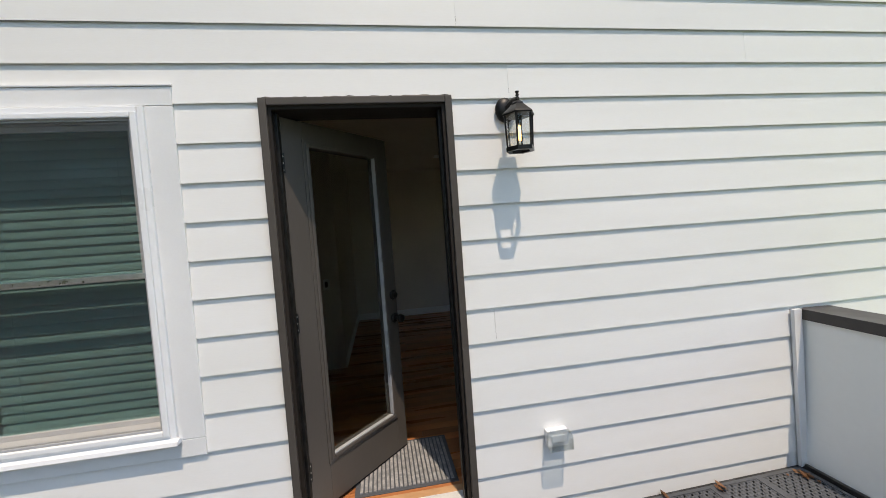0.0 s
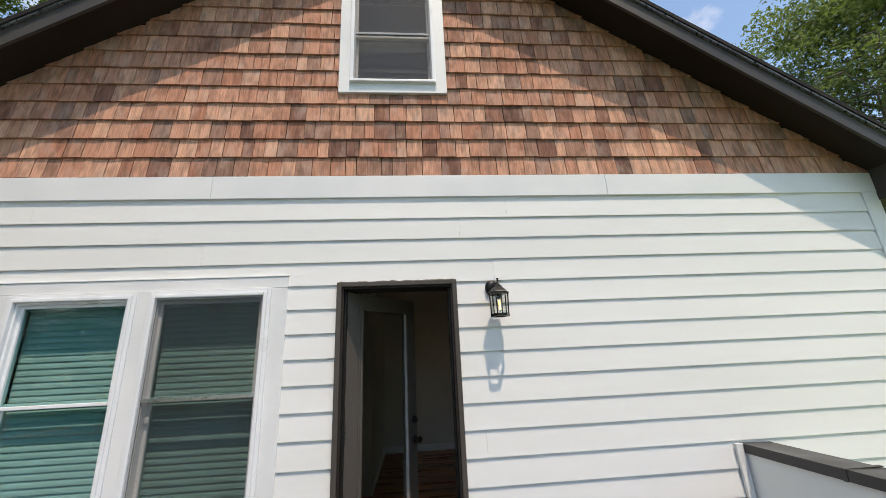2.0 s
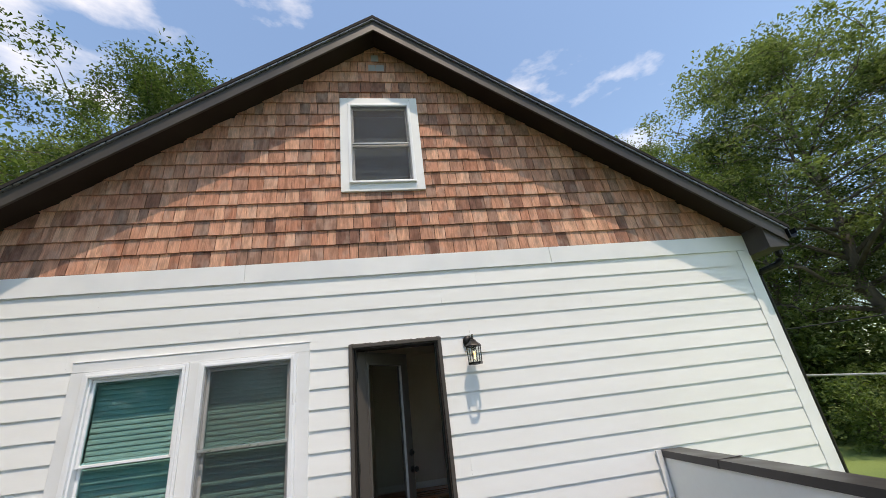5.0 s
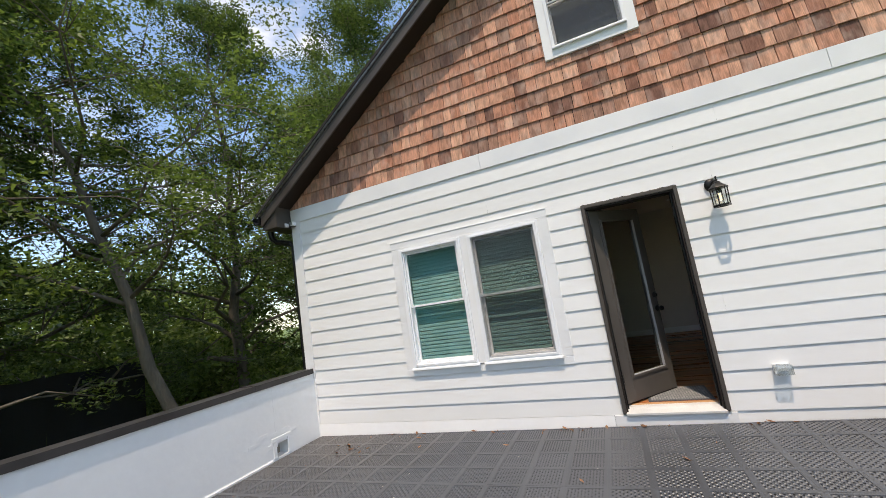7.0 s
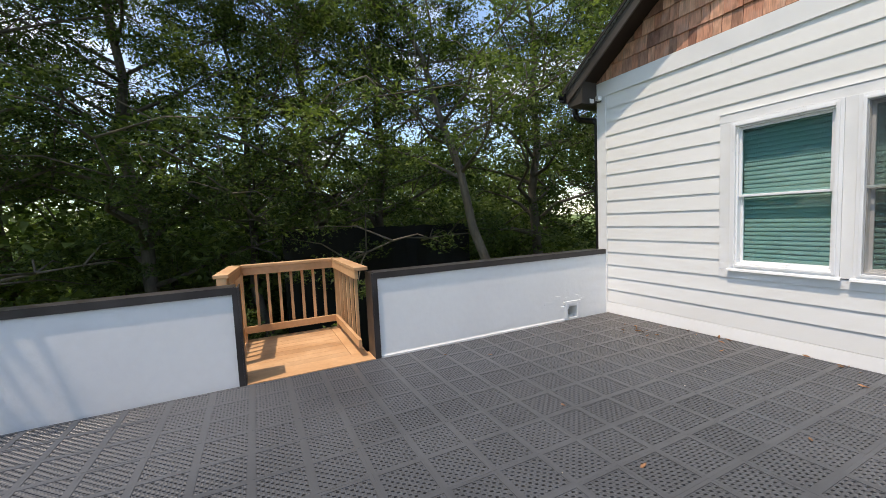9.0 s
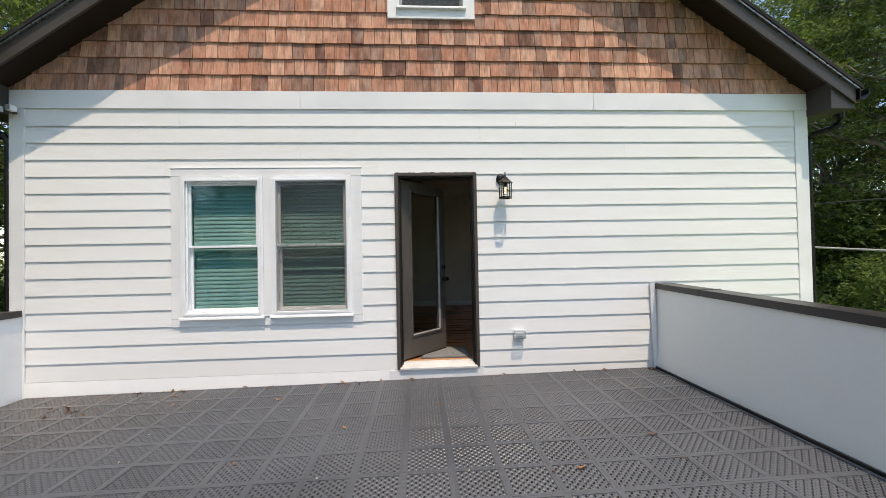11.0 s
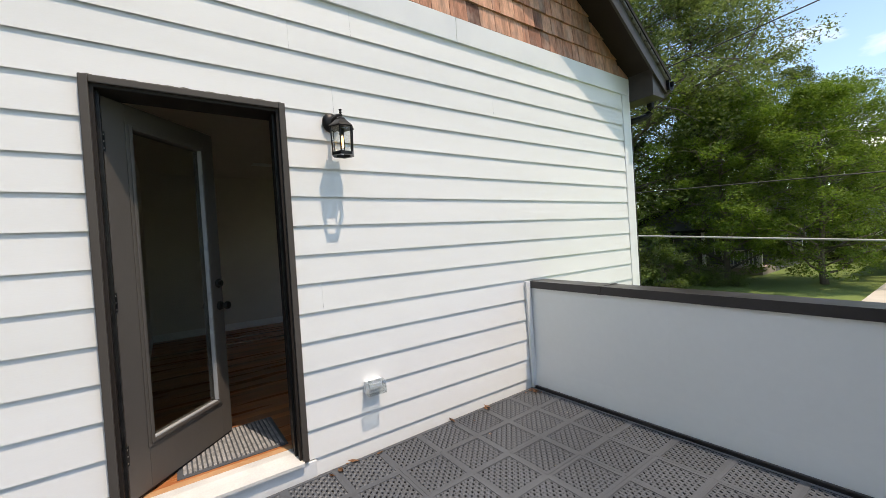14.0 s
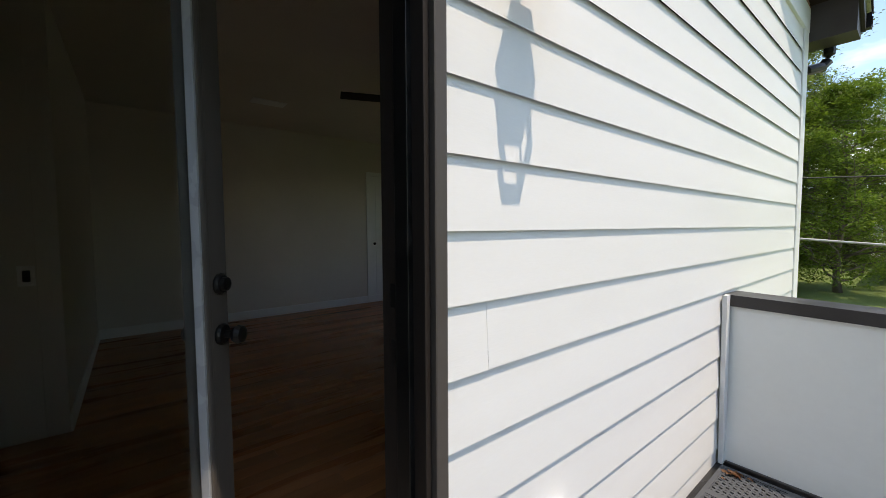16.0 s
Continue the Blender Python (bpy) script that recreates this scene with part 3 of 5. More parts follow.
part("mullion_cover", boxed(-1.905, -1.825, Y - 0.022, Y + 0.012, UZ0, UZ1 + 0.002, bevel=0.003), M_TRIM, window, "flat white board between the two units")
for ux0, ux1 in ((-2.766, -1.906), (-1.824, -0.966)):
    bm = frame_ring(bmesh.new(), ux0, ux1, UZ0, UZ1, 0.026, Y - 0.030, Y + 0.03, 0.004)
    frame_ring(bm, ux0 + 0.0255, ux1 - 0.0255, UZ0 + 0.0255, UZ1 - 0.0255, 0.026, Y - 0.040, Y + 0.03, 0.005)
    part("outer_frame", bm, M_VINYL, window)
    bm = bmesh.new()
    sweep_x(bm, [(Y - 0.054, UZ0 - 0.014), (Y - 0.0145, UZ0 - 0.014), (Y - 0.0145, UZ0 + 0.0), (Y - 0.0302, UZ0 + 0.012), (Y - 0.050, UZ0 + 0.004)], ux0 - 0.012, ux1 + 0.012)
    part("window_sill", bm, M_VINYL, window)
MIDZ = 1.44
hung_window(window, -2.717, -1.955, 0.722, 2.136, MIDZ, Y - 0.012, G_TEAL)
hung_window(window, -1.775, -1.015, 0.722, 2.136, MIDZ, Y - 0.012, G_TEAL)
scr = part("insect_screen", frame_ring(bmesh.new(), -1.772, -1.018, 0.724, 2.134, 0.011, Y - 0.026, Y - 0.014, 0.002), M_PANEL_GREY, window, "grey-framed insect screen")
mesh_pane = part("mesh_pane", boxed(-1.763, -1.027, Y - 0.0205, Y - 0.0185, 0.733, 2.125), M_SCREEN, scr)
mesh_pane.visible_shadow = False
part("screen_rail", boxed(-1.763, -1.027, Y - 0.026, Y - 0.014, MIDZ - 0.012, MIDZ + 0.010, bevel=0.002), M_STEEL, scr)


def blind(x0, x1, z0, z1, y, tilt):
    b = thing("window_blind", "closed white horizontal slat blind behind the tinted window", "blind", group="blinds in the twin window")
    part("headrail", boxed(x0, x1, y - 0.02, y + 0.03, z1 - 0.045, z1, bevel=0.004), M_BLIND, b)
    part("bottom_rail", boxed(x0, x1, y - 0.012, y + 0.018, z0, z0 + 0.022, bevel=0.004), M_BLIND, b)
    bm = bmesh.new()
    prof = [(-0.024, 0.0), (-0.012, 0.003), (0.0, 0.004), (0.012, 0.003), (0.024, 0.0), (0.012, 0.0005), (0.0, 0.0015), (-0.012, 0.0005)]
    sweep_x(bm, prof, x0 + 0.004, x1 - 0.004)
    me = bpy.data.meshes.new("slat")
    bm.to_mesh(me)
    bm.free()
    me.materials.append(M_BLIND)
    z, i, r = z0 + 0.045, 0, random.Random(int(x0 * 100))
    while z < z1 - 0.06:
        s = new("slat", me)
        s.parent = b
        s.location = (0, y, z)
        s.rotation_euler = (radians(tilt + r.uniform(-2, 2)), 0, 0)
        z += 0.044
    for cx in (x0 + 0.12, x1 - 0.12):
        part("ladder_cord", tube(bmesh.new(), [(cx, y - 0.022, z0 + 0.02), (cx, y - 0.022, z1 - 0.04)], 0.0012, 5), M_BLIND, b)


blind(-2.704, -1.965, 0.738, 2.13, Y + 0.10, 76)
blind(-1.76, -1.03, 0.738, 2.13, Y + 0.10, 76)

attic = thing("window_2", "small white double-hung attic window in the cedar gable", "window", kind="structure")
ax0, ax1, az0, az1 = ATTIC
part("window_casing", frame_ring(bmesh.new(), ax0, ax1, az0, az1, 0.098, Y - 0.034, Y + 0.012, 0.004), M_TRIM, attic)
part("outer_frame", frame_ring(bmesh.new(), ax0 + 0.096, ax1 - 0.096, az0 + 0.096, az1 - 0.096, 0.035, Y - 0.046, Y + 0.03, 0.006), M_VINYL, attic)
part("window_sill", boxed(ax0 + 0.10, ax1 - 0.10, Y - 0.064, Y - 0.034, az0 + 0.10, az0 + 0.124, bevel=0.004), M_VINYL, attic)
hung_window(attic, ax0 + 0.12, ax1 - 0.12, az0 + 0.12, az1 - 0.12, 4.60, Y - 0.02, G_DARK)

scr = part("insect_screen", frame_ring(bmesh.new(), ax0 + 0.132, ax1 - 0.132, az0 + 0.132, az1 - 0.132, 0.012, Y - 0.034, Y - 0.022, 0.002), M_PANEL_GREY, attic, "grey-framed insect screen")
part("mesh_pane", boxed(ax0 + 0.142, ax1 - 0.142, Y - 0.029, Y - 0.027, az0 + 0.142, az1 - 0.142), M_SCREEN, scr).visible_shadow = False
part("screen_rail", boxed(ax0 + 0.144, ax1 - 0.144, Y - 0.034, Y - 0.022, 4.590, 4.612, bevel=0.002), M_GLINT_RAIL, scr)

shade = thing("roller_shade", "plain grey roller shade behind the attic window", "shade")
part("cloth", boxed(-0.42, 0.31, Y + 0.105, Y + 0.109, 4.06, 5.12), M_PANEL_GREY, shade)
part("roller", tube(bmesh.new(), [(-0.42, Y + 0.118, 5.11), (0.31, Y + 0.118, 5.11)], 0.016, 10), M_VINYL, shade)

# ---- the door ----
entry = thing("door_1", "dark bronze glazed entry door standing open inwards", "door", kind="structure")
dx0, dx1, dz0, dz1 = DOOR
bm = bmesh.new()
for x0, x1 in ((dx0, dx0 + 0.036), (dx1 - 0.036, dx1)):
    box(bm, x0, x1, Y - 0.034, Y + 0.012, dz0 - 0.02, dz1, 0.005)
box(bm, dx0 + 0.036, dx1 - 0.036, Y - 0.034, Y + 0.012, dz1 - 0.036, dz1, 0.005)
part("door_casing", bm, M_DOOR, entry)
rc = random.Random(5)
bead = [(dx0 + 0.01 + (dx1 - dx0 - 0.02) * i / 40, Y - 0.012 + rc.uniform(-0.003, 0.003), dz1 + rc.uniform(-0.001, 0.004)) for i in range(41)]
part("caulk_bead", tube(bmesh.new(), bead, [rc.uniform(0.003, 0.007) for _ in bead], 6), M_BLACK, entry, "ragged dark caulk line")
bm = bmesh.new()
for x0, x1 in ((dx0 + 0.030, dx0 + 0.052), (dx1 - 0.052, dx1 - 0.030)):
    box(bm, x0, x1, Y - 0.016, Y + 0.17, dz0 - 0.02, dz1 - 0.03, 0.003)
box(bm, dx0 + 0.05, dx1 - 0.05, Y - 0.016, Y + 0.17, dz1 - 0.052, dz1 - 0.030, 0.003)
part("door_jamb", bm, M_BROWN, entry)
bm = bmesh.new()
box(bm, dx1 - 0.066, dx1 - 0.051, Y + 0.03, Y + 0.085, dz0, dz1 - 0.05, 0.002)
box(bm, dx0 + 0.051, dx0 + 0.066, Y + 0.03, Y + 0.085, dz0, dz1 - 0.05, 0.002)
part("door_stop", bm, M_BLACK, entry, "black weather strip")
part("strike_plate", boxed(dx1 - 0.0535, dx1 - 0.051, Y + 0.10, Y + 0.13, 1.115, 1.175, bevel=0.001), M_BLACK, entry)
part("strike_plate", boxed(dx1 - 0.0535, dx1 - 0.051, Y + 0.10, Y + 0.13, 0.965, 1.035, bevel=0.001), M_BLACK, entry)
bm = bmesh.new()
sweep_x(bm, [(Y - 0.045, 0.048), (Y - 0.045, 0.066), (Y + 0.02, 0.084), (Y + 0.06, 0.098), (Y + 0.115, 0.102), (Y + 0.115, 0.048)], dx0 + 0.03, dx1 - 0.03)
part("threshold", bm, M_ALU, entry, "pale metal threshold")
part("threshold_inside", boxed(dx0 + 0.052, dx1 - 0.052, Y + 0.116, Y + 0.17, 0.05, 0.104, bevel=0.004), M_PINE, entry, "bare wood inner sill")

leaf = tagged(new("door_leaf"), "dark bronze door leaf with one tall pane")
leaf.parent = entry
HX, HY = dx0 + 0.056, Y + 0.068
leaf.location = (HX, HY, 0)
leaf.rotation_euler = (0, 0, radians(47.5))
LW, LT, LB = 0.782, 2.158, 0.125
bm = bmesh.new()
box(bm, 0, 0.140, 0, 0.044, LB, LT, 0.003)
box(bm, LW - 0.088, LW, 0, 0.044, LB, LT, 0.003)
box(bm, 0.140, LW - 0.088, 0, 0.044, LT - 0.100, LT, 0.002)
box(bm, 0.140, LW - 0.088, 0, 0.044, LB, LB + 0.222, 0.002)
part("slab", bm, M_LEAFPAINT, leaf)
bm = frame_ring(bmesh.new(), 0.132, LW - 0.080, LB + 0.214, LT - 0.092, 0.016, -0.006, 0.050, 0.003)
frame_ring(bm, 0.1475, LW - 0.0955, LB + 0.2295, LT - 0.1075, 0.022, -0.012, 0.056, 0.006)
part("glazing_bead", bm, M_LEAFPAINT, leaf)
# highlight on the free-side and bottom bead, painted as pale strips
for a, b, c, d in ((LW - 0.126, LW - 0.117, LB + 0.260, LT - 0.130), (0.171, LW - 0.127, LB + 0.251, LB + 0.259)):
    part("glazing_seal", boxed(a, b, -0.008, 0.017, c, d, bevel=0.002), M_GLINT_RAIL, leaf, "pale grey strip painted as light caught on the bead")
pane = part("door_pane", boxed(0.160, LW - 0.108, 0.018, 0.024, LB + 0.24, LT - 0.12), G_CLEAR, leaf, "clear glass pane")
pane.visible_shadow = False
part("door_sweep", boxed(0.004, LW - 0.004, 0.006, 0.038, LB - 0.012, LB), M_BLACK, leaf)
for z in (1.147, 0.995):
    bm = lathe(bmesh.new(), [(0.033, 0), (0.033, 0.006), (0.026, 0.012)], (0, 0, 0), 16)
    if z < 1.1:
        lathe(bm, [(0.011, 0.008), (0.011, 0.034), (0.022, 0.040), (0.028, 0.052), (0.024, 0.066), (0.012, 0.070)], (0, 0, 0), 16)
    else:
        lathe(bm, [(0.021, 0.010), (0.020, 0.024), (0.012, 0.027)], (0, 0, 0), 16)
    bmesh.ops.transform(bm, matrix=Matrix.Translation((LW - 0.036, -0.001, z)) @ Matrix.Rotation(radians(90), 4, "X"), verts=bm.verts)
    d = bmesh.ops.duplicate(bm, geom=bm.verts[:] + bm.edges[:] + bm.faces[:])["geom"]
    for v in [g for g in d if isinstance(g, bmesh.types.BMVert)]:
        v.co.y = 0.044 - v.co.y
    part("door_knob" if z < 1.1 else "deadbolt", bm, M_BLACK, leaf, "round black metal lock", smooth=False)
for z in (0.36, 1.13, 1.93):
    bm = boxed(-0.012, 0.0, -0.006, 0.04, z - 0.05, z + 0.05, bevel=0.002)
    box(bm, 0.0, 0.022, -0.0035, 0.0, z - 0.05, z + 0.05, 0.001)
    for k in range(5):
        tube(bm, [(-0.008, -0.010, z - 0.050 + 0.0202 * k), (-0.008, -0.010, z - 0.0315 + 0.0202 * k)], 0.0085, 10)
    hg = part("hinge", bm, M_BLACK, leaf, "black metal hinge")
    for k in (-0.034, 0.0, 0.034):
        part("screw", tube(bmesh.new(), [(0.012, -0.0048, z + k), (0.012, -0.0034, z + k)], 0.004, 8), M_STEEL, hg)

# ---- the wall lantern ----
lantern = thing("wall_lantern", "black six-sided outdoor wall lantern with clear panes", "lamp", at=(0.722, 1.70, 1.90))
bm = bmesh.new()
lathe(bm, [(0.001, 0.0), (0.030, 0.002), (0.050, 0.010), (0.062, 0.022), (0.064, 0.03)], (0, 0, 0), 20)
bmesh.ops.transform(bm, matrix=Matrix.Translation((-0.02, 0.098, 0.235)) @ Matrix.Rotation(radians(-90), 4, "X") @ Matrix.Diagonal((0.85, 1.0, 1.0, 1)), verts=bm.verts)
part("backplate", bm, M_BLACK, lantern, smooth=True)
part("arm", tube(bmesh.new(), [(-0.018, 0.11, 0.235), (-0.014, 0.08, 0.25), (-0.006, 0.04, 0.258), (0, 0, 0.25)], [0.012, 0.012, 0.011, 0.012], 8), M_BLACK, lantern)
T6 = radians(0)
part("roof_cap", lathe(bmesh.new(), [(0.078, 0.168), (0.082, 0.174), (0.078, 0.180), (0.032, 0.220), (0.030, 0.228), (0.018, 0.236), (0.008, 0.242)], (0, 0, 0), 6, T6), M_BLACK, lantern)
part("finial", lathe(bmesh.new(), [(0.007, 0.24), (0.009, 0.248), (0.005, 0.254), (0.005, 0.262), (0.010, 0.267), (0.006, 0.272), (0.008, 0.280), (0.011, 0.284), (0.003, 0.288)],
                      (0, 0, 0), 10), M_BLACK, lantern)
bm = bmesh.new()
for k in range(6):
    a0, a1 = T6 + math.pi * k / 3, T6 + math.pi * (k + 1) / 3
    for r0, r1, z0, z1 in ((0.050, 0.071, -0.002, 0.018),):
        vs = [bm.verts.new((r * math.cos(a), r * math.sin(a), z)) for z in (z0, z1) for a in (a0, a1) for r in (r0, r1)]
        for q in ((0, 1, 3, 2), (4, 6, 7, 5), (0, 4, 5, 1), (2, 3, 7, 6), (0, 2, 6, 4), (1, 5, 7, 3)):
            bm.faces.new([vs[i] for i in q])
bmesh.ops.remove_doubles(bm, verts=bm.verts, dist=0.0002)
part("bottom_ring", bm, M_BLACK, lantern)
for k in range(6):
    a = T6 + math.pi * k / 3
    part("post", tube(bmesh.new(), [(0.064 * math.cos(a), 0.064 * math.sin(a), 0.012), (0.070 * math.cos(a), 0.070 * math.sin(a), 0.176)], 0.0045, 6), M_BLACK, lantern)
    a1 = a + math.pi / 3
    bm = bmesh.new()
    vs = [bm.verts.new((r * math.cos(b), r * math.sin(b), z)) for r, b, z in ((0.061, a, 0.016), (0.061, a1, 0.016), (0.067, a1, 0.174), (0.067, a, 0.174))]
    f1 = bm.faces.new(vs)
    bmesh.ops.solidify(bm, geom=[f1], thickness=0.002)
    part("glass_pane", bm, G_PLASTIC, lantern, "clear glass pane").visible_shadow = False
part("socket", lathe(bmesh.new(), [(0.016, 0.130), (0.017, 0.172)], (0, 0, 0), 12), M_BLACK, lantern)
bulb = part("bulb", lathe(bmesh.new(), [(0.004, 0.030), (0.014, 0.040), (0.019, 0.058), (0.018, 0.085), (0.012, 0.12), (0.011, 0.131)], (0, 0, 0), 14), G_PLASTIC, lantern, "clear filament bulb", smooth=True)
bulb.visible_shadow = False
part("filament", tube(bmesh.new(), [(0.0, 0, 0.05), (0.002, 0, 0.08), (0.0, 0, 0.12)], 0.0075, 8), M_BULB, bulb, "glowing filament")

# ---- the outdoor socket ----
outlet = thing("outdoor_outlet", "white outdoor power outlet with a clear weather cover", "outlet", at=(0.868, Y - 0.012, 0.40))
part("base", boxed(-0.058, 0.058, -0.034, 0.006, -0.040, 0.044, bevel=0.006), M_VINYL, outlet)
part("socket_face", boxed(-0.036, 0.036, -0.040, -0.034, -0.020, 0.020, bevel=0.004), M_TRIM, outlet)
bm = bmesh.new()
sweep_x(bm, [(-0.035, 0.046), (-0.075, 0.040), (-0.092, 0.020), (-0.092, -0.036), (-0.084, -0.044), (-0.035, -0.044), (-0.035, -0.041), (-0.083, -0.041), (-0.089, -0.035),
             (-0.089, 0.019), (-0.073, 0.037), (-0.035, 0.043)], -0.060, 0.060)
box(bm, -0.060, -0.057, -0.088, -0.035, -0.041, 0.036)
box(bm, 0.057, 0.060, -0.088, -0.035, -0.041, 0.036)
part("cover", bm, G_PLASTIC, outlet, "clear plastic bubble cover")
for x in (-0.03, 0.03):
    part("cover_hinge", tube(bmesh.new(), [(x - 0.012, -0.036, 0.047), (x + 0.012, -0.036, 0.047)], 0.005, 8), M_VINYL, outlet)

# ---- security light under the eave ----
sec = thing("security_light", "small white twin-head security light under the eave", "light", at=(-4.43, Y - 0.02, 2.89))
part("mount", lathe(bmesh.new(), [(0.04, -0.03), (0.04, 0.0), (0.02, 0.012)], (0, -0.03, 0), 12), M_BLACK, sec)
for x in (-0.075, 0.06):
    bm = boxed(x - 0.028, x + 0.028, -0.13, -0.06, -0.035, 0.022, bevel=0.008)
    h = part("lamp_head", bm, M_VINYL, sec, "white plastic lamp head")
    part("lens", boxed(x - 0.022, x + 0.022, -0.134, -0.1305, -0.03, 0.016), M_STEEL, h)

# ---- parapets ----
RX, LX = 2.465, -4.37
SOUTH = -6.0


def fall(bm):
    """The top of the east parapet falls away from the house."""
    for v in bm.verts:
        if v.co.z > 0.5:
            v.co.z -= 0.019 * (Y - v.co.y)


right = thing("parapet_east", "plain grey-white parapet wall with a dark brown metal cap", "parapet wall", kind="structure")
bm = bmesh.new()
zb = -0.14
o = [(RX, 0.90), (RX, 0.34), (RX - 0.005, 0.16), (RX - 0.014, 0.03), (RX - 0.018, zb + 0.10), (RX - 0.018, -3.0), (RX + 0.20, -3.0), (RX + 0.20, 0.90)]
sweep_y(bm, o, SOUTH, Y - 0.012)
fall(bm)
part("parapet_body", bm, M_PANEL, right)
for y0, y1 in ((1.127, Y - 0.004), (-1.31, 1.124), (-3.75, -1.313), (SOUTH, -3.753)):
    bm = bmesh.new()
    o = [(RX - 0.016, 0.868), (RX - 0.010, 0.868), (RX - 0.010, 0.902), (RX + 0.214, 0.902), (RX + 0.214, 0.868), (RX + 0.220, 0.868), (RX + 0.220, 0.924), (RX - 0.016, 0.930)]
    sweep_y(bm, o, y0, y1)
    fall(bm)
    part("coping", bm, M_COPING, right, "dark brown metal coping")
for yj in (1.1255, -1.3115, -3.7515):
    zj = 0.930 - 0.019 * (Y - yj)
    bm = boxed(RX - 0.019, RX + 0.222, yj - 0.014, yj + 0.014, zj - 0.002, zj + 0.0025, bevel=0.001)
    box(bm, RX - 0.0195, RX - 0.0162, yj - 0.014, yj + 0.014, zj - 0.064, zj - 0.001)
    part("joint_cover", bm, M_COPING, right, "folded metal joint cover")
for yj in (0.66, -0.56, -1.78, -3.0):
    part("sheet_joint", boxed(RX - 0.0012, RX + 0.001, yj - 0.012, yj + 0.012, 0.35, 0.845 - 0.019 * (Y - yj), bevel=0.0005), M_PANEL, right, "taped joint between sheets")
bm = bmesh.new()
prism(bm, [(2.395, 0.93), (2.452, 0.93), (2.462, -0.02), (2.415, -0.03)], Y - 0.034, Y - 0.0115)
part("end_flashing", bm, M_TRIM, right, "white painted flashing strip")
part("mat_edge", boxed(RX - 0.040, RX - 0.019, SOUTH, Y - 0.04, -0.06, -0.010, bevel=0.004), M_COPING, right, "black sealant line along the foot")

left = thing("parapet_west", "rough white coated parapet wall with a dark brown metal cap", "parapet wall", kind="structure")
GY0, GY1 = -2.83, -1.58
SC0, SC1, SCB, SCT = 1.09, 1.265, -0.09, 0.065
for y0, y1, z0, z1 in ((GY1, SC0 - 0.0005, -3.2, 0.772), (SC1, Y - 0.012, -3.2, 0.772), (SC0, SC1, SCT, 0.772), (SC0, SC1, -3.2, SCB), (SOUTH, GY0, -3.2, 0.772)):
    part("parapet_block", boxed(LX - 0.22, LX, y0, y1, z0, z1), M_STUCCO, left)
part("scupper_frame", box(box(box(bmesh.new(), LX - 0.001, LX + 0.007, SC0 - 0.05, SC0, SCB, SCT + 0.03, 0.003), LX - 0.001, LX + 0.007, SC1, SC1 + 0.04, SCB, SCT + 0.03, 0.003),
                          LX - 0.001, LX + 0.009, SC0 - 0.07, SC1 + 0.06, SCT + 0.031, SCT + 0.075, 0.004), M_STUCCO, left)
part("scupper_liner", boxed(LX - 0.215, LX - 0.14, SC0 + 0.001, SC1 - 0.001, SCB + 0.001, SCT - 0.001), M_TANWALL, left, "shaded tan outlet inside the scupper")
rs = random.Random(17)
for k in range(9):
    yc, zc, w = SC0 + 0.09 + rs.gauss(0, 0.16), SCT + 0.06 + rs.uniform(-0.10, 0.09), rs.uniform(0.05, 0.14)
    if SC0 - 0.04 < yc < SC1 + 0.04 and zc < SCT + 0.09:
        zc = SCT + 0.10 + rs.uniform(0, 0.05)
    bm = boxed(LX - 0.003, LX + rs.uniform(0.0015, 0.003), yc - w, yc + w, zc - rs.uniform(0.012, 0.03), zc + rs.uniform(0.012, 0.03), bevel=0.002)
    for v in bm.verts:
        v.co.y += 0.35 * (v.co.z - zc) + rs.uniform(-0.006, 0.006)
        v.co.z += rs.uniform(-0.005, 0.005)
    part("stucco_patch", bm, M_STUCCO, left, "rough trowelled repair patch")
bm = bmesh.new()
sweep_y(bm, [(LX + 0.001, -0.08), (LX + 0.004, -0.09), (LX + 0.010, -0.099), (LX + 0.012, -0.16), (LX + 0.001, -0.16)], GY1 + 0.02, SC0 - 0.07)
part("foot_cove", bm, M_STUCCO, left)
for y0, y1 in ((-1.56, 0.86), (0.863, Y - 0.03), (SOUTH, GY0 - 0.02)):
    o = [(LX - 0.236, 0.742), (LX - 0.230, 0.742), (LX - 0.230, 0.775), (LX + 0.012, 0.775), (LX + 0.012, 0.738), (LX + 0.018, 0.738), (LX + 0.018, 0.804), (LX - 0.236, 0.798)]
    part("coping", sweep_y(bmesh.new(), o, y0, y1), M_COPING, left, "dark brown metal coping")
bm = boxed(LX - 0.237, LX + 0.020, 0.846, 0.876, 0.800, 0.8075, bevel=0.001)
box(bm, LX + 0.0185, LX + 0.0215, 0.846, 0.876, 0.742, 0.800)
part("joint_cover", bm, M_COPING, left, "folded metal joint cover")
for y0, y1 in ((GY1 - 0.018, GY1 + 0.045), (GY0 - 0.045, GY0 + 0.018)):
    ya, yb = (y0, y0 + 0.017) if y0 > -2 else (y1 - 0.017, y1)
    bm = boxed(LX - 0.236, LX + 0.018, ya, yb, -0.12, 0.80, bevel=0.002)
    box(bm, LX + 0.0015, LX + 0.0175, (y0 + 0.0175) if y0 > -2 else y0, y1 if y0 > -2 else (y1 - 0.0175), -0.12, 0.80, 0.002)
    part("corner_trim", bm, M_COPING, left, "dark brown metal corner trim")
back_par = thing("parapet_south", "plain white parapet wall closing the terrace", "parapet wall", kind="structure")
part("parapet_body", boxed(LX - 0.22, RX + 0.2, SOUTH - 0.2, SOUTH, -3.2, 0.86), M_STUCCO, back_par)
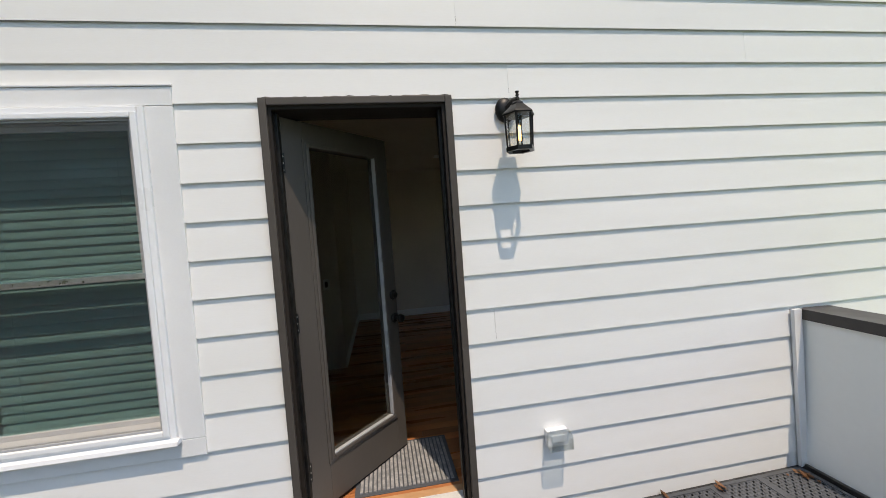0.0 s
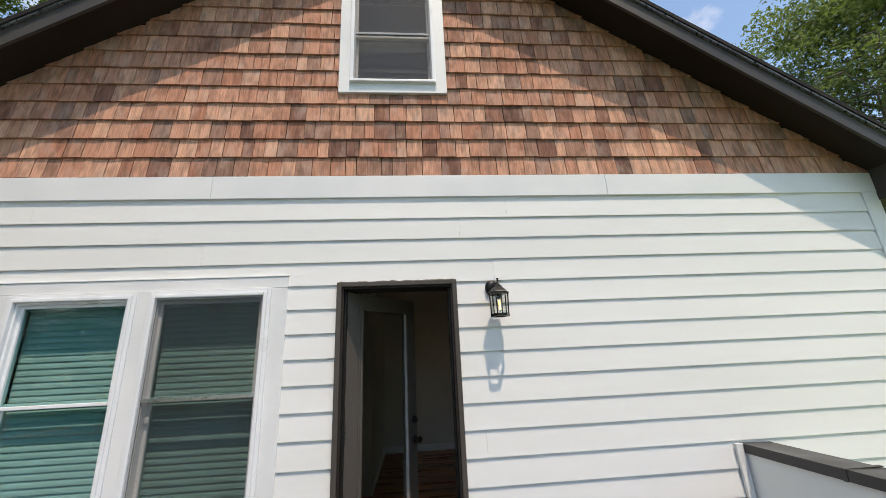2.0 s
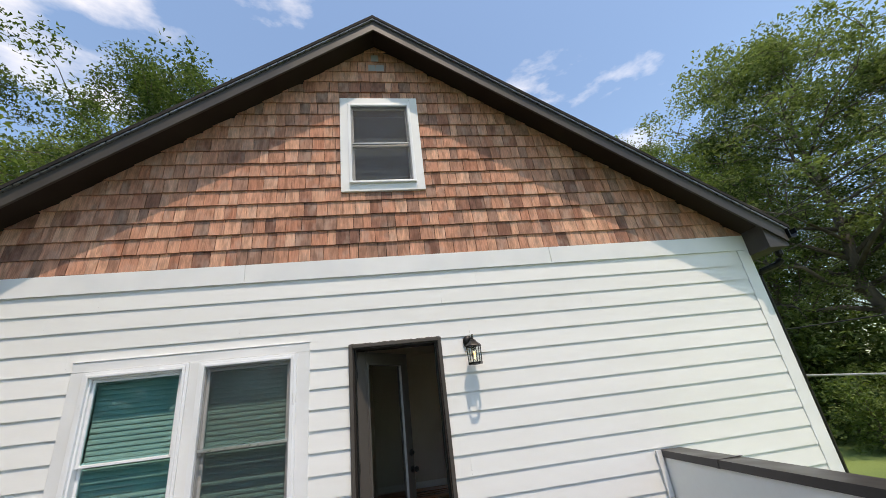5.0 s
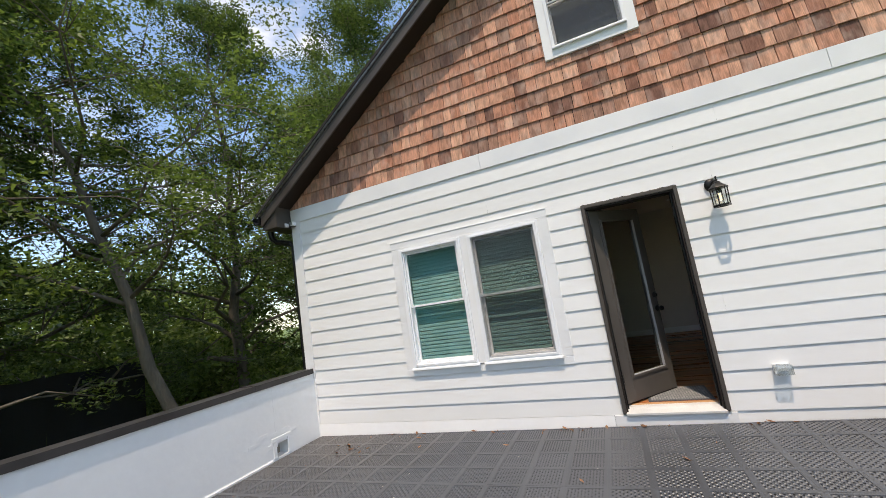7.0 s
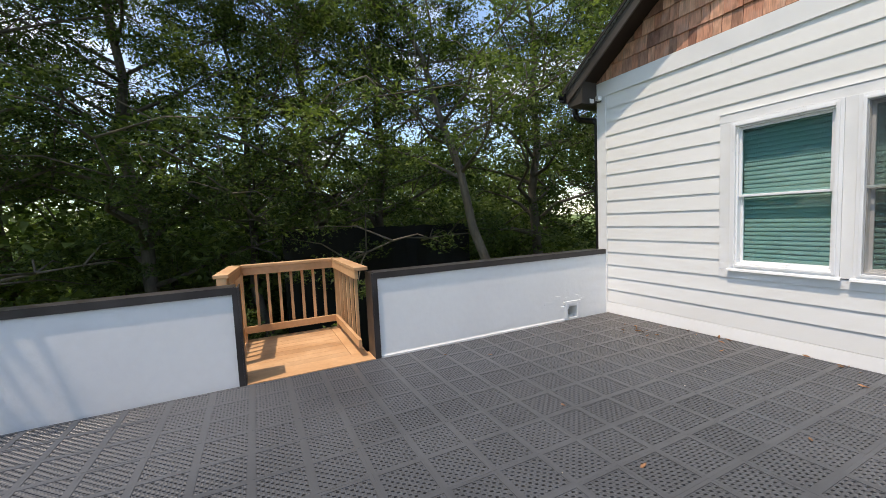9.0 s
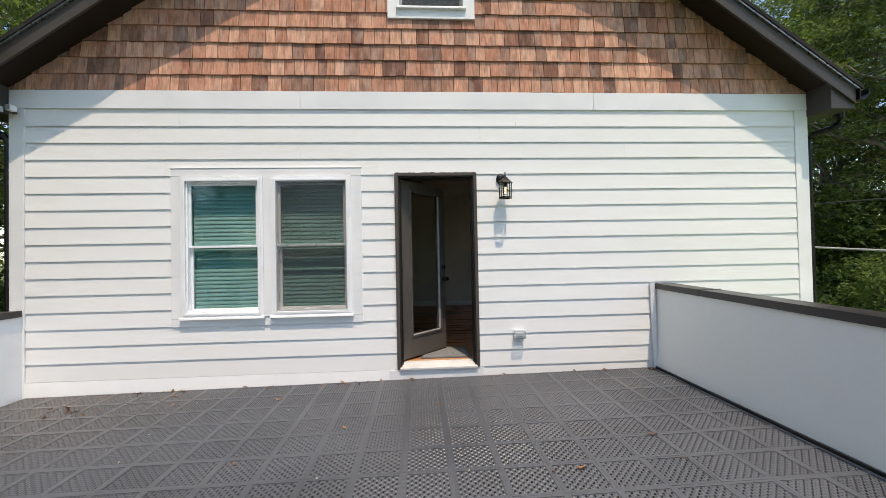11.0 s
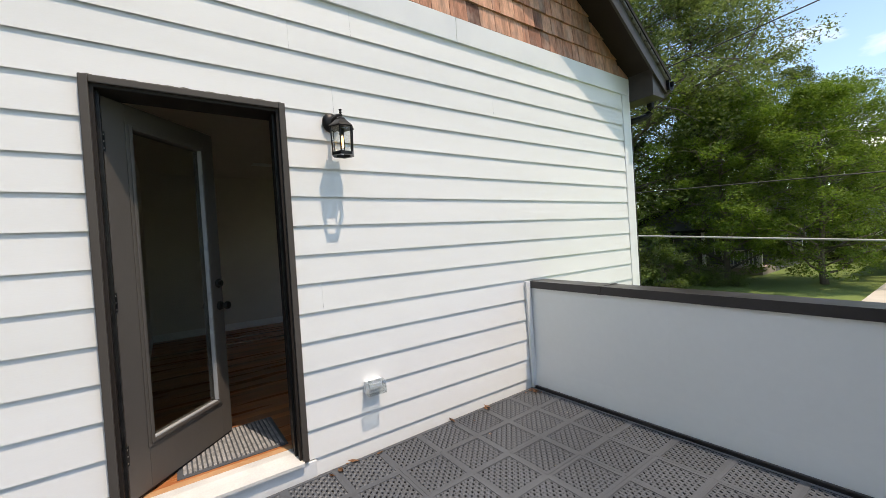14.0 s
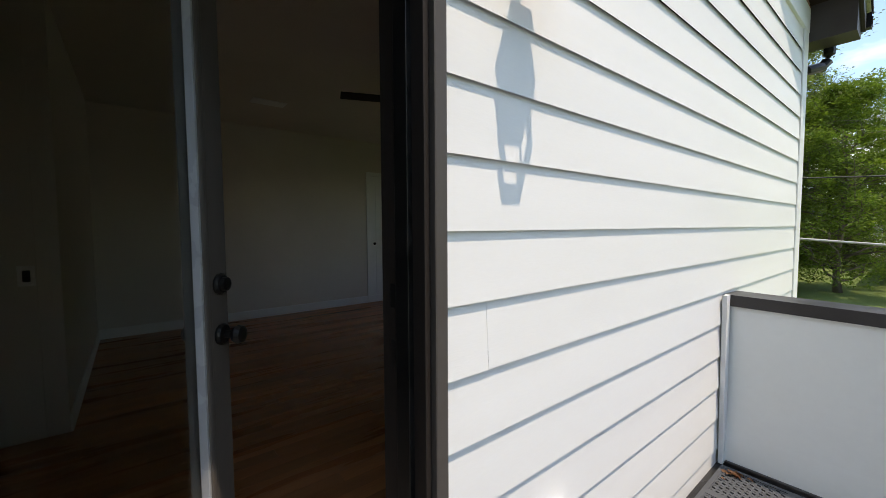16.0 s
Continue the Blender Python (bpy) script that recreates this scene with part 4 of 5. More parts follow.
part("coping", boxed(LX - 0.24, RX + 0.22, SOUTH - 0.22, SOUTH + 0.018, 0.862, 0.90, bevel=0.003), M_COPING, back_par, "dark brown metal coping")

# ---- terrace floor ----
deck = thing("terrace_floor", "flat terrace roof laid with perforated dark rubber tiles", "floor", kind="structure")
bm = bmesh.new()
prism(bm, [(LX - 0.2, floor_z(LX - 0.2) - 0.016), (RX + 0.1, floor_z(RX + 0.1) - 0.016), (RX + 0.1, -0.3), (LX - 0.2, -0.3)], SOUTH, Y + 0.01)
part("roof_membrane", bm, M_UNDER, deck, "black roof membrane under the tiles")

# ---- wooden landing outside the gap in the parapet ----
landing = thing("wooden_landing", "new treated-pine stair landing with baluster railings", "landing")
LZ = -0.105
px = LX - 0.245
FX = -5.85
for i in range(9):
    x1 = px - i * 0.142
    part("deck_plank", boxed(x1 - 0.138, x1, -2.94, -1.80, LZ - 0.03, LZ, bevel=0.003), M_PINE, landing)
part("deck_plank", boxed(px - 1.276, px, -1.796, -1.62, LZ - 0.03, LZ, bevel=0.003), M_PINE, landing)
part("sill_board", boxed(px + 0.003, LX + 0.03, GY0 + 0.02, GY1 - 0.02, LZ - 0.03, LZ + 0.004, bevel=0.003), M_PINE, landing)
for y in (-1.70, -2.90):
    part("joist", boxed(px - 1.276, px, y - 0.02, y + 0.02, LZ - 0.22, LZ - 0.031), M_PINE, landing)
part("rim_joist", boxed(px - 1.316, px - 1.278, -2.94, -1.62, LZ - 0.24, LZ - 0.0, bevel=0.003), M_PINE, landing)
for x, y in ((FX, -1.66), (FX, -2.865), (-4.93, -2.985)):
    part("post", boxed(x - 0.045, x + 0.045, y - 0.045, y + 0.045, -2.75 if x == FX else LZ, 0.831, bevel=0.004), M_PINE, landing)


def railing(a, b, n, end=0.05):
    (ax, ay), (bx, by) = a, b
    length = math.hypot(bx - ax, by - ay)
    m = Matrix.Translation((ax, ay, 0)) @ Matrix.Rotation(math.atan2(by - ay, bx - ax), 4, "Z")

    def put(name, bm):
        bmesh.ops.transform(bm, matrix=m, verts=bm.verts)
        part(name, bm, M_PINE, landing)
    put("cap_rail", boxed(-0.05, length + end, -0.07, 0.07, 0.832, 0.868, bevel=0.005))
    put("top_rail", boxed(0.046, length - 0.046, -0.062, -0.024, 0.741, 0.830, bevel=0.004))
    put("bottom_rail", boxed(0.046, length - 0.046, -0.062, -0.024, 0.005, 0.092, bevel=0.004))
    for i in range(n):
        s = 0.05 + (length - 0.1) * (i + 1) / (n + 1)
        put("baluster", boxed(s - 0.017, s + 0.017, -0.022, 0.012, 0.01, 0.82, bevel=0.002))


railing((FX, -2.865), (FX, -1.66), 7)
railing((FX, -1.672), (-4.42, -1.682), 5, 0.0)
railing((-4.93, -2.985), (FX, -2.90), 4)

# ---- the room behind the door ----
room = thing("wall_room", "dim painted walls of the empty room inside", "wall", kind="structure")
IZ, CZ, RY = 0.10, 2.66, 6.75
bm = bmesh.new()
box(bm, -0.46, 4.22, RY, RY + 0.1, IZ - 0.1, 2.9)
box(bm, -0.56, -0.46, 4.30, RY + 0.1, IZ - 0.1, 2.9)
box(bm, -0.80, -0.561, 4.30, 4.40, IZ - 0.1, 2.9)
box(bm, -0.90, -0.801, 2.0, 4.40, IZ - 0.1, 2.9)
part("partition", bm, M_PLASTER, room)
bm = bmesh.new()
box(bm, -4.30, -0.945, 1.995, 2.01, 2.22, 2.9)
box(bm, -0.94, -0.49, 1.995, 2.01, 0.0, 2.9)
box(bm, 0.43, 4.22, 1.995, 2.01, 0.0, 2.9)
box(bm, -0.489, 0.429, 1.995, 2.01, 2.17, 2.9)
part("inner_face", bm, M_PLASTER, room)
for x0, x1, y0, y1 in ((-0.456, 4.2, RY - 0.014, RY - 0.001), (-0.459, -0.446, 4.3, RY - 0.015)):
    part("baseboard", boxed(x0, x1, y0, y1, IZ, IZ + 0.11, bevel=0.003), M_TRIM, room, "white painted baseboard")
part("slab", boxed(XL + 0.15, XR - 0.15, 2.0, BACK, IZ - 0.12, IZ - 0.013), M_TANWALL, tagged(new("floor_slab"), "subfloor under the planks", "floor", kind="structure"))
tagged(finish("ceiling", boxed(XL + 0.15, XR - 0.15, 1.995, BACK, CZ, CZ + 0.1), M_PLASTER), "plain pale ceiling of the room", "ceiling", kind="structure")
far_door = thing("door_2", "closed pale interior door in the far wall", "door", kind="structure")
part("door_casing", frame_ring(bmesh.new(), 2.80, 3.68, IZ, 2.19, 0.06, RY - 0.018, RY - 0.001, 0.003, wb=0.002), M_TRIM, far_door)
bm = boxed(2.862, 3.618, RY - 0.010, RY - 0.002, IZ + 0.005, 2.128)
for z0, z1 in ((0.25, 0.95), (1.05, 2.0)):
    frame_ring(bm, 2.96, 3.52, z0, z1, 0.025, RY - 0.016, RY - 0.0105, 0.002)
far_leaf = part("door_leaf", bm, M_TRIM, far_door)
part("door_knob", lathe(bmesh.new(), [(0.012, -0.02), (0.026, 0.0), (0.012, 0.02)], (2.92, RY - 0.045, 1.05), 10), M_BLACK, far_leaf)
sw = thing("light_switch", "dark wall switch plate on the end of the partition", "switch", at=(-0.60, 4.298, 1.05))
part("plate", boxed(-0.036, 0.036, -0.006, 0.0, -0.058, 0.058, bevel=0.002), M_VINYL, sw)
part("rocker", boxed(-0.016, 0.016, -0.010, -0.006, -0.032, 0.032, bevel=0.002), M_BLACK, sw)
vent = thing("ceiling_vent", "flat ceiling air vent", "vent", at=(1.07, 5.62, CZ))
part("vent_frame", frame_ring(bmesh.new(), -0.17, 0.17, -0.008, 0.0, 0.003, -0.09, 0.09), M_TRIM, vent)
for i in range(7):
    part("slat", boxed(-0.16, 0.16, -0.078 + i * 0.024, -0.064 + i * 0.024, -0.006, -0.001), M_TRIM, vent)
fan = thing("ceiling_fan", "dark ceiling fan with long thin blades", "fan", at=(1.98, 3.92, CZ))
part("downrod", tube(bmesh.new(), [(0, 0, 0), (0, 0, -0.18)], 0.014, 8), M_BLACK, fan)
part("motor", lathe(bmesh.new(), [(0.05, -0.36), (0.10, -0.34), (0.11, -0.26), (0.07, -0.19), (0.03, -0.17)], (0, 0, 0), 18), M_BLACK, fan, smooth=True)
for k in range(5):
    bm = boxed(0.10, 0.78, -0.06, 0.06, -0.276, -0.268, bevel=0.003)
    bmesh.ops.transform(bm, matrix=Matrix.Rotation(radians(158 + 72 * k), 4, "Z") @ Matrix.Rotation(radians(8), 4, "X"), verts=bm.verts)
    part("blade", bm, M_BROWN, fan)
rug = thing("door_mat", "grey ribbed door mat on the wood floor", "mat", at=(0.10, 2.30, IZ))
part("backing", boxed(-0.33, 0.26, -0.26, 0.26, 0.0, 0.006, bevel=0.002), M_RUBBER_REST, rug, "black rubber border")
for i in range(22):
    x = -0.30 + i * 0.0248
    part("rib", boxed(x, x + 0.016, -0.235, 0.235, 0.006, 0.012), M_MAT, rug)

# ---- ground and far things ----
def ground_z(x, y):
    s = min(1, max(0, (x + 6) / 14))
    return -2.75 + 1.5 * s * s * (3 - 2 * s) + 0.10 * math.sin(x * 0.21 + 1) * math.cos(y * 0.17)


bm = bmesh.new()
steps = [-900, -300, -120, -70] + list(range(-50, 62, 4)) + [75, 120, 300, 900]
grid = [[bm.verts.new((x, y, ground_z(x, y))) for y in steps] for x in steps]
for i in range(len(steps) - 1):
    for j in range(len(steps) - 1):
        bm.faces.new((grid[i][j], grid[i + 1][j], grid[i + 1][j + 1], grid[i][j + 1]))
tagged(finish("ground", bm, M_GRASS, smooth=True), "green lawn and woodland ground round the house", "ground", kind="structure")

pad = thing("driveway", "pale concrete drive in front of the carport", "driveway", kind="structure")
for i, (x0, x1) in enumerate(((14.0, 18.97), (19.0, 23.97), (24.0, 30.5))):
    part("slab", boxed(x0, x1, -7.0, 1.55, -1.6, -1.12, bevel=0.01), M_CONCRETE, pad)

carport = thing("carport", "low open carport with a shallow white-edged roof", "carport")
CY0, CY1 = -6.5, 1.95
for y in (1.75, 0.9, -6.3):
    part("post", boxed(25.0, 25.12, y - 0.06, y + 0.06, -1.12, 0.62 if y > 0 else 0.9, bevel=0.006), M_TRIM, carport)
bm = bmesh.new()
a = [(CY1 + 0.3, 0.50), ((CY0 + CY1) / 2, 1.55), (CY0 - 0.3, 0.50), (CY0 - 0.3, 0.62), ((CY0 + CY1) / 2, 1.70), (CY1 + 0.3, 0.62)]
va, vb = [bm.verts.new((24.6, y, z)) for y, z in a], [bm.verts.new((31.5, y, z)) for y, z in a]
bm.faces.new(va), bm.faces.new(vb[::-1])
for i in range(6):
    bm.faces.new((va[i], vb[i], vb[(i + 1) % 6], va[(i + 1) % 6]))
part("roof", bm, M_ROOF, carport, "grey shingled low roof")
bm = bmesh.new()
for s in (0, 1):
    (ya, za), (yb, zb2) = (a[0], a[1]) if s == 0 else (a[2], a[1])
    vs = [bm.verts.new((x, y, z)) for x in (24.56, 24.595) for y, z in ((ya, za - 0.06), (yb, zb2 - 0.06), (yb, zb2 + 0.10), (ya, za + 0.10))]
    for q in ((0, 1, 2, 3), (4, 7, 6, 5), (0, 4, 5, 1), (1, 5, 6, 2), (2, 6, 7, 3), (3, 7, 4, 0)):
        bm.faces.new([vs[i] for i in q])
part("fascia", bm, M_TRIM, carport, "pale painted fascia")
part("back_wall", boxed(30.4, 30.5, CY0, CY1, -1.12, 1.2), M_TANWALL, carport)
part("side_wall", boxed(27.0, 30.4, CY1 - 0.1, CY1, -1.12, 0.52), M_TANWALL, carport)
part("vent_pipe", tube(bmesh.new(), [(27.5, 0.6, 0.8), (27.5, 0.6, 1.7)], 0.06, 8), M_STEEL, carport)


def far_house(name, label, x0, x1, y0, y1, z0, h, roof_h, side, roof_mat, porch):
    h1 = z0 + h
    ob = thing(name, label, "house")
    part("wall", boxed(x0, x1, y0, y1, z0, h1), side, ob)
    bm = bmesh.new()
    my = (y0 + y1) / 2
    o = [(y0 - 0.5, h1 - 0.05), (my, h1 + roof_h), (y1 + 0.5, h1 - 0.05), (y1 + 0.5, h1 + 0.1), (my, h1 + roof_h + 0.16), (y0 - 0.5, h1 + 0.1)]
    va, vb = [bm.verts.new((x0 - 0.4, y, z)) for y, z in o], [bm.verts.new((x1 + 0.4, y, z)) for y, z in o]
    bm.faces.new(va), bm.faces.new(vb[::-1])
    for i in range(6):
        bm.faces.new((va[i], vb[i], vb[(i + 1) % 6], va[(i + 1) % 6]))
    part("roof", bm, roof_mat, ob)
    for x in (x0, x1 - 0.1):
        part("gable_wall", prism_x(x, h1, my, y0, y1, roof_h), side, ob)
    for k in range(2):
        yc = y0 + (y1 - y0) * (0.3 + 0.4 * k)
        w = part("window", frame_ring_x(x0 - 0.03, yc - 0.45, yc + 0.45, z0 + 0.9, z0 + 2.2), M_TRIM, ob, "white framed window")
        part("pane", boxed(x0 - 0.015, x0 - 0.005, yc - 0.38, yc + 0.38, z0 + 0.97, z0 + 2.13), G_DARK, w)
    for k in range(2):
        xc = x0 + (x1 - x0) * (0.25 + 0.5 * k)
        w = part("window", frame_ring(bmesh.new(), xc - 0.45, xc + 0.45, z0 + 0.9, z0 + 2.2, 0.07, y0 - 0.03, y0 - 0.002), M_TRIM, ob, "white framed window")
        part("pane", boxed(xc - 0.38, xc + 0.38, y0 - 0.015, y0 - 0.005, z0 + 0.97, z0 + 2.13), G_DARK, w)
    if porch:
        part("porch_floor", boxed(x0 - 2.0, x0, y0, y1, z0, z0 + 0.35), M_TANWALL, ob)
        part("porch_roof", boxed(x0 - 2.2, x0, y0 - 0.2, y1 + 0.2, h1 - 0.35, h1 - 0.2), roof_mat, ob)
        for k in range(4):
            yc = y0 + 0.1 + (y1 - y0 - 0.2) * k / 3
            part("porch_post", boxed(x0 - 1.95, x0 - 1.8, yc - 0.07, yc + 0.07, z0 + 0.35, h1 - 0.35), M_TRIM, ob, "white porch post")
        part("porch_rail", boxed(x0 - 1.92, x0 - 1.84, y0, y0 + 1.8, z0 + 1.18, z0 + 1.25), M_TRIM, ob)
        n = 11
        for k in range(n):
            yc = y0 + 1.8 * (k + 0.5) / n
            part("baluster", boxed(x0 - 1.9, x0 - 1.86, yc - 0.02, yc + 0.02, z0 + 0.45, z0 + 1.18), M_TRIM, ob)


def prism_x(x, h1, my, y0, y1, roof_h):
    bm = bmesh.new()
    vs = [bm.verts.new((xx, y, z)) for xx in (x, x + 0.1) for y, z in ((y0, h1), (y1, h1), (my, h1 + roof_h * 0.9))]
    for q in ((0, 1, 2), (3, 5, 4), (0, 3, 4, 1), (1, 4, 5, 2), (2, 5, 3, 0)):
        bm.faces.new([vs[i] for i in q])
    return bm


def frame_ring_x(x, y0, y1, z0, z1, w=0.07):
    bm = bmesh.new()
    box(bm, x, x + 0.028, y0, y0 + w, z0, z1)
    box(bm, x, x + 0.028, y1 - w, y1, z0, z1)
    box(bm, x, x + 0.028, y0 + w, y1 - w, z1 - w, z1)
    box(bm, x, x + 0.028, y0 + w, y1 - w, z0, z0 + w)
    return bm


far_house("house", "grey sided neighbouring house with a white-railed porch", 25.5, 33.0, 5.8, 13.4, -1.25, 2.6, 1.7, M_GREYSIDE, M_ROOF, True)
far_house("house", "grey-white sided house half hidden behind trees", 40.0, 50.0, 3.5, 11.0, -1.25, 3.4, 1.9, M_PANEL_GREY, M_ROOF, False)

fence = thing("privacy_fence", "black fabric-covered fence beyond the trees", "fence")
for i in range(7):
    y = -2.0 + i * 0.9
    part("post", tube(bmesh.new(), [(-11.06, y, -2.9), (-11.06, y, 1.22)], 0.03, 8), M_BLACK, fence)
    if i < 6:
        bm = bmesh.new()
        n = 6
        rows = [[bm.verts.new((-11.0 + 0.02 * math.sin(3 * z + y) + 0.015 * math.sin(9 * (y + s * 0.15)), y + s * 0.15, z)) for z in (-2.85, -1.5, -0.2, 0.6, 1.18 + 0.02 * math.sin(5 * s + i))] for s in range(n + 1)]
        for p, q in zip(rows, rows[1:]):
            for k in range(4):
                bm.faces.new((p[k], q[k], q[k + 1], p[k + 1]))
        bmesh.ops.solidify(bm, geom=bm.faces[:], thickness=0.006)
        part("fabric_panel", bm, M_FENCE, fence)


def cable(name, label, a, b, sag, r, mat):
    a, b = Vector(a), Vector(b)
    pts = [a.lerp(b, i / 24) - Vector((0, 0, sag * 4 * (i / 24) * (1 - i / 24))) for i in range(25)]
    tagged(finish(name, tube(bmesh.new(), pts, r, 6), mat, smooth=True), label, "cable")


A, B = Vector((10, -0.05, 0.84)), Vector((8.58, 3.59, 1.17))
D = B - A
cable("service_cable", "pale grey overhead service cable", A - D * 5, B + D * 1.6, 0.0, 0.022, M_CABLE)
cable("overhead_wire", "thin dark overhead wire", Vector((10, 0, 1.72)) - D * 5 + Vector((0, 0, 1.5)), Vector((8.6, 3.6, 1.75)) + D * 2, 0.05, 0.013, M_WIRE)
cable("overhead_wire", "thin dark overhead wire to the house corner", (12.5, -8.0, 7.2), (4.85, 6.0, 3.05), 0.12, 0.010, M_WIRE)


# ---- trees ----
def leaf_mesh(name, centres, radii, per, size, rnd, mat):
    """Many small folded leaves gathered in clumps."""
    n = len(centres) * per
    c = np.repeat(np.asarray(centres), per, axis=0)
    r = np.repeat(np.asarray(radii), per)[:, None]
    g = rnd.normal(size=(n, 3))
    g /= np.linalg.norm(g, axis=1)[:, None]
    p = c + g * r * (rnd.uniform(0.15, 1.0, size=(n, 1)) ** 0.6) * np.array((1.0, 1.0, 0.62))
    d = rnd.normal(size=(n, 3)) * np.array((1, 1, 0.45))
    d[:, 2] -= 0.25
    d /= np.linalg.norm(d, axis=1)[:, None]
    u = np.cross(d, rnd.normal(size=(n, 3)) * 0.55 + np.array((0, 0, 1.0)))
    u /= np.linalg.norm(u, axis=1)[:, None]
    s = size * rnd.uniform(0.65, 1.35, size=(n, 1))
    up = np.cross(u, d)
    v = np.empty((n, 3, 3))
    v[:, 0] = p - d * s * 0.4 + u * s * 0.32 + up * s * 0.08
    v[:, 1] = p - d * s * 0.5 - u * s * 0.30 + up * s * 0.08
    v[:, 2] = p + d * s * 0.6
    me = bpy.data.meshes.new(name)
    me.vertices.add(3 * n)
    me.loops.add(3 * n)
    me.polygons.add(n)
    me.vertices.foreach_set("co", v.reshape(-1))
    me.loops.foreach_set("vertex_index", np.arange(3 * n, dtype=np.int32))
    me.polygons.foreach_set("loop_start", np.arange(0, 3 * n, 3, dtype=np.int32))
    me.update(calc_edges=True)
    me.materials.append(mat)
    return me


def tree(seed, height, spread, bare, limbs, per, size, mat, label, lean=0.0, trunk_r=0.22, clump=0.75):
    """A tapered trunk with limbs and boughs, and a ragged crown of leaf clumps at their ends."""
    r, nr = random.Random(seed), np.random.RandomState(seed)
    ob = thing("tree", label, "tree", group="trees round the house")
    bm = bmesh.new()
    n = 9
    trunk = [Vector((lean * height * (i / n) ** 1.3 + r.uniform(-1, 1) * 0.012 * height * (i > 0), r.uniform(-1, 1) * 0.012 * height * (i > 0), height * 0.93 * i / n)) for i in range(n + 1)]
    tube(bm, trunk, [trunk_r * (1.35 if i == 0 else 1) * (1 - 0.9 * i / n) for i in range(n + 1)], 9)
    centres, radii = [], []
    for k in range(limbs):
        t = bare + (1 - bare) * (k + r.random()) / limbs
        j = min(n - 1, int(t * n))
        base = trunk[j].lerp(trunk[j + 1], t * n - j)
        ang = k * 2.4 + r.uniform(-0.5, 0.5)
        q = (t - bare) / (1 - bare)
        reach = spread * (0.55 + 0.75 * math.sin(math.pi * min(1, 0.18 + 0.80 * q)) - 0.35 * q) * r.uniform(0.7, 1.12)
        rise = reach * r.uniform(0.15, 0.65) + 0.12 * reach * q
        pts, tip = [base], base + Vector((math.cos(ang) * reach, math.sin(ang) * reach, rise))
        for i in range(1, 5):
            f = i / 4
            pts.append(base.lerp(tip, f) + Vector((r.uniform(-1, 1), r.uniform(-1, 1), r.uniform(-0.4, 1) * (1 - f))) * 0.07 * reach)
        r0 = max(0.02, trunk_r * (1 - 0.85 * t) * 0.5)
        tube(bm, pts, [r0, r0 * 0.75, r0 * 0.55, r0 * 0.35, r0 * 0.15], 6)
        for i in (2, 3, 4):
            for _ in range(3 if i < 4 else 2):
                off = Vector((r.gauss(0, 1), r.gauss(0, 1), r.gauss(0.15, 0.6))) * reach * 0.27
                end = pts[i] + off
                tube(bm, [pts[i], pts[i].lerp(end, 0.5) + Vector((0, 0, 0.05 * reach)), end], [r0 * 0.32, r0 * 0.2, r0 * 0.08], 4)
                centres.append(end)
                radii.append(clump * r.uniform(0.55, 1.25))
    for _ in range(8):
        centres.append(trunk[-1] + Vector((r.gauss(0, 0.22), r.gauss(0, 0.22), r.uniform(-0.2, 0.25))) * spread * 0.6)
        radii.append(clump * r.uniform(0.5, 0.9))
    part("trunk", bm, M_BARK, ob, "grey-brown trunk and limbs", smooth=True)
    cr = new("crown", leaf_mesh("crown", centres, radii, per, size, nr, mat))
    cr.parent = ob
    return ob


def shrub(seed, spread, height, count, per, size, mat, label):
    nr, r = np.random.RandomState(seed), random.Random(seed)
    ob = thing("bush", label, "bush", group="bushes at the edge of the woods")
    centres = [(r.gauss(0, 0.42) * spread, r.gauss(0, 0.42) * spread, height * r.uniform(0.12, 0.95) * (1 - 0.2 * r.random())) for _ in range(count)]
    bm = bmesh.new()
    for c in centres[:14]:
        tube(bm, [(0, 0, -0.2), (c[0] * 0.4, c[1] * 0.4, c[2] * 0.5), c], [0.035, 0.022, 0.006], 5)
    part("stem", bm, M_BARK, ob)
    cr = new("crown", leaf_mesh("crown", centres, [0.5 * r.uniform(0.6, 1.3) for _ in centres], per, size, nr, mat))
    cr.parent = ob
    return ob


T_A = tree(1, 15.5, 3.4, 0.20, 36, 215, 0.082, M_LEAF_DARK, "tall dark green hardwood tree with a ragged crown", lean=-0.05, trunk_r=0.20, clump=0.62)
T_B = tree(2, 13.5, 3.0, 0.30, 34, 160, 0.088, M_LEAF, "mid-green woodland tree with light showing through", lean=0.07, trunk_r=0.16, clump=0.6)
T_C = tree(3, 18.5, 5.0, 0.24, 50, 150, 0.145, M_LEAF_OAK, "large spreading green oak tree", trunk_r=0.32, clump=1.0)
T_E = tree(14, 13.0, 2.7, 0.42, 30, 150, 0.085, M_LEAF, "slender woodland tree with a leaning grey trunk", lean=0.27, trunk_r=0.15, clump=0.58)
T_D = tree(5, 10.4, 3.6, 0.06, 44, 190, 0.115, M_LEAF_BRIGHT, "bright green maple tree in full leaf on the lawn", trunk_r=0.15, clump=0.7)
S_A = shrub(7, 1.7, 2.6, 56, 130, 0.085, M_LEAF, "leafy green bush at the edge of the woods")

S_B = shrub(9, 1.7, 2.6, 60, 90, 0.10, M_LEAF, "dark green bush in shade")


def plant(t, x, y, turn, scale, first=False):
    m = pose(x, y, ground_z(x, y) - 0.15, 0, 0, turn)
    if first:
        t.matrix_basis = m @ Matrix.Diagonal((scale, scale, scale, 1))
        return t
    c = copy_thing(t, m)
    c.scale = (scale, scale, scale)
    return c


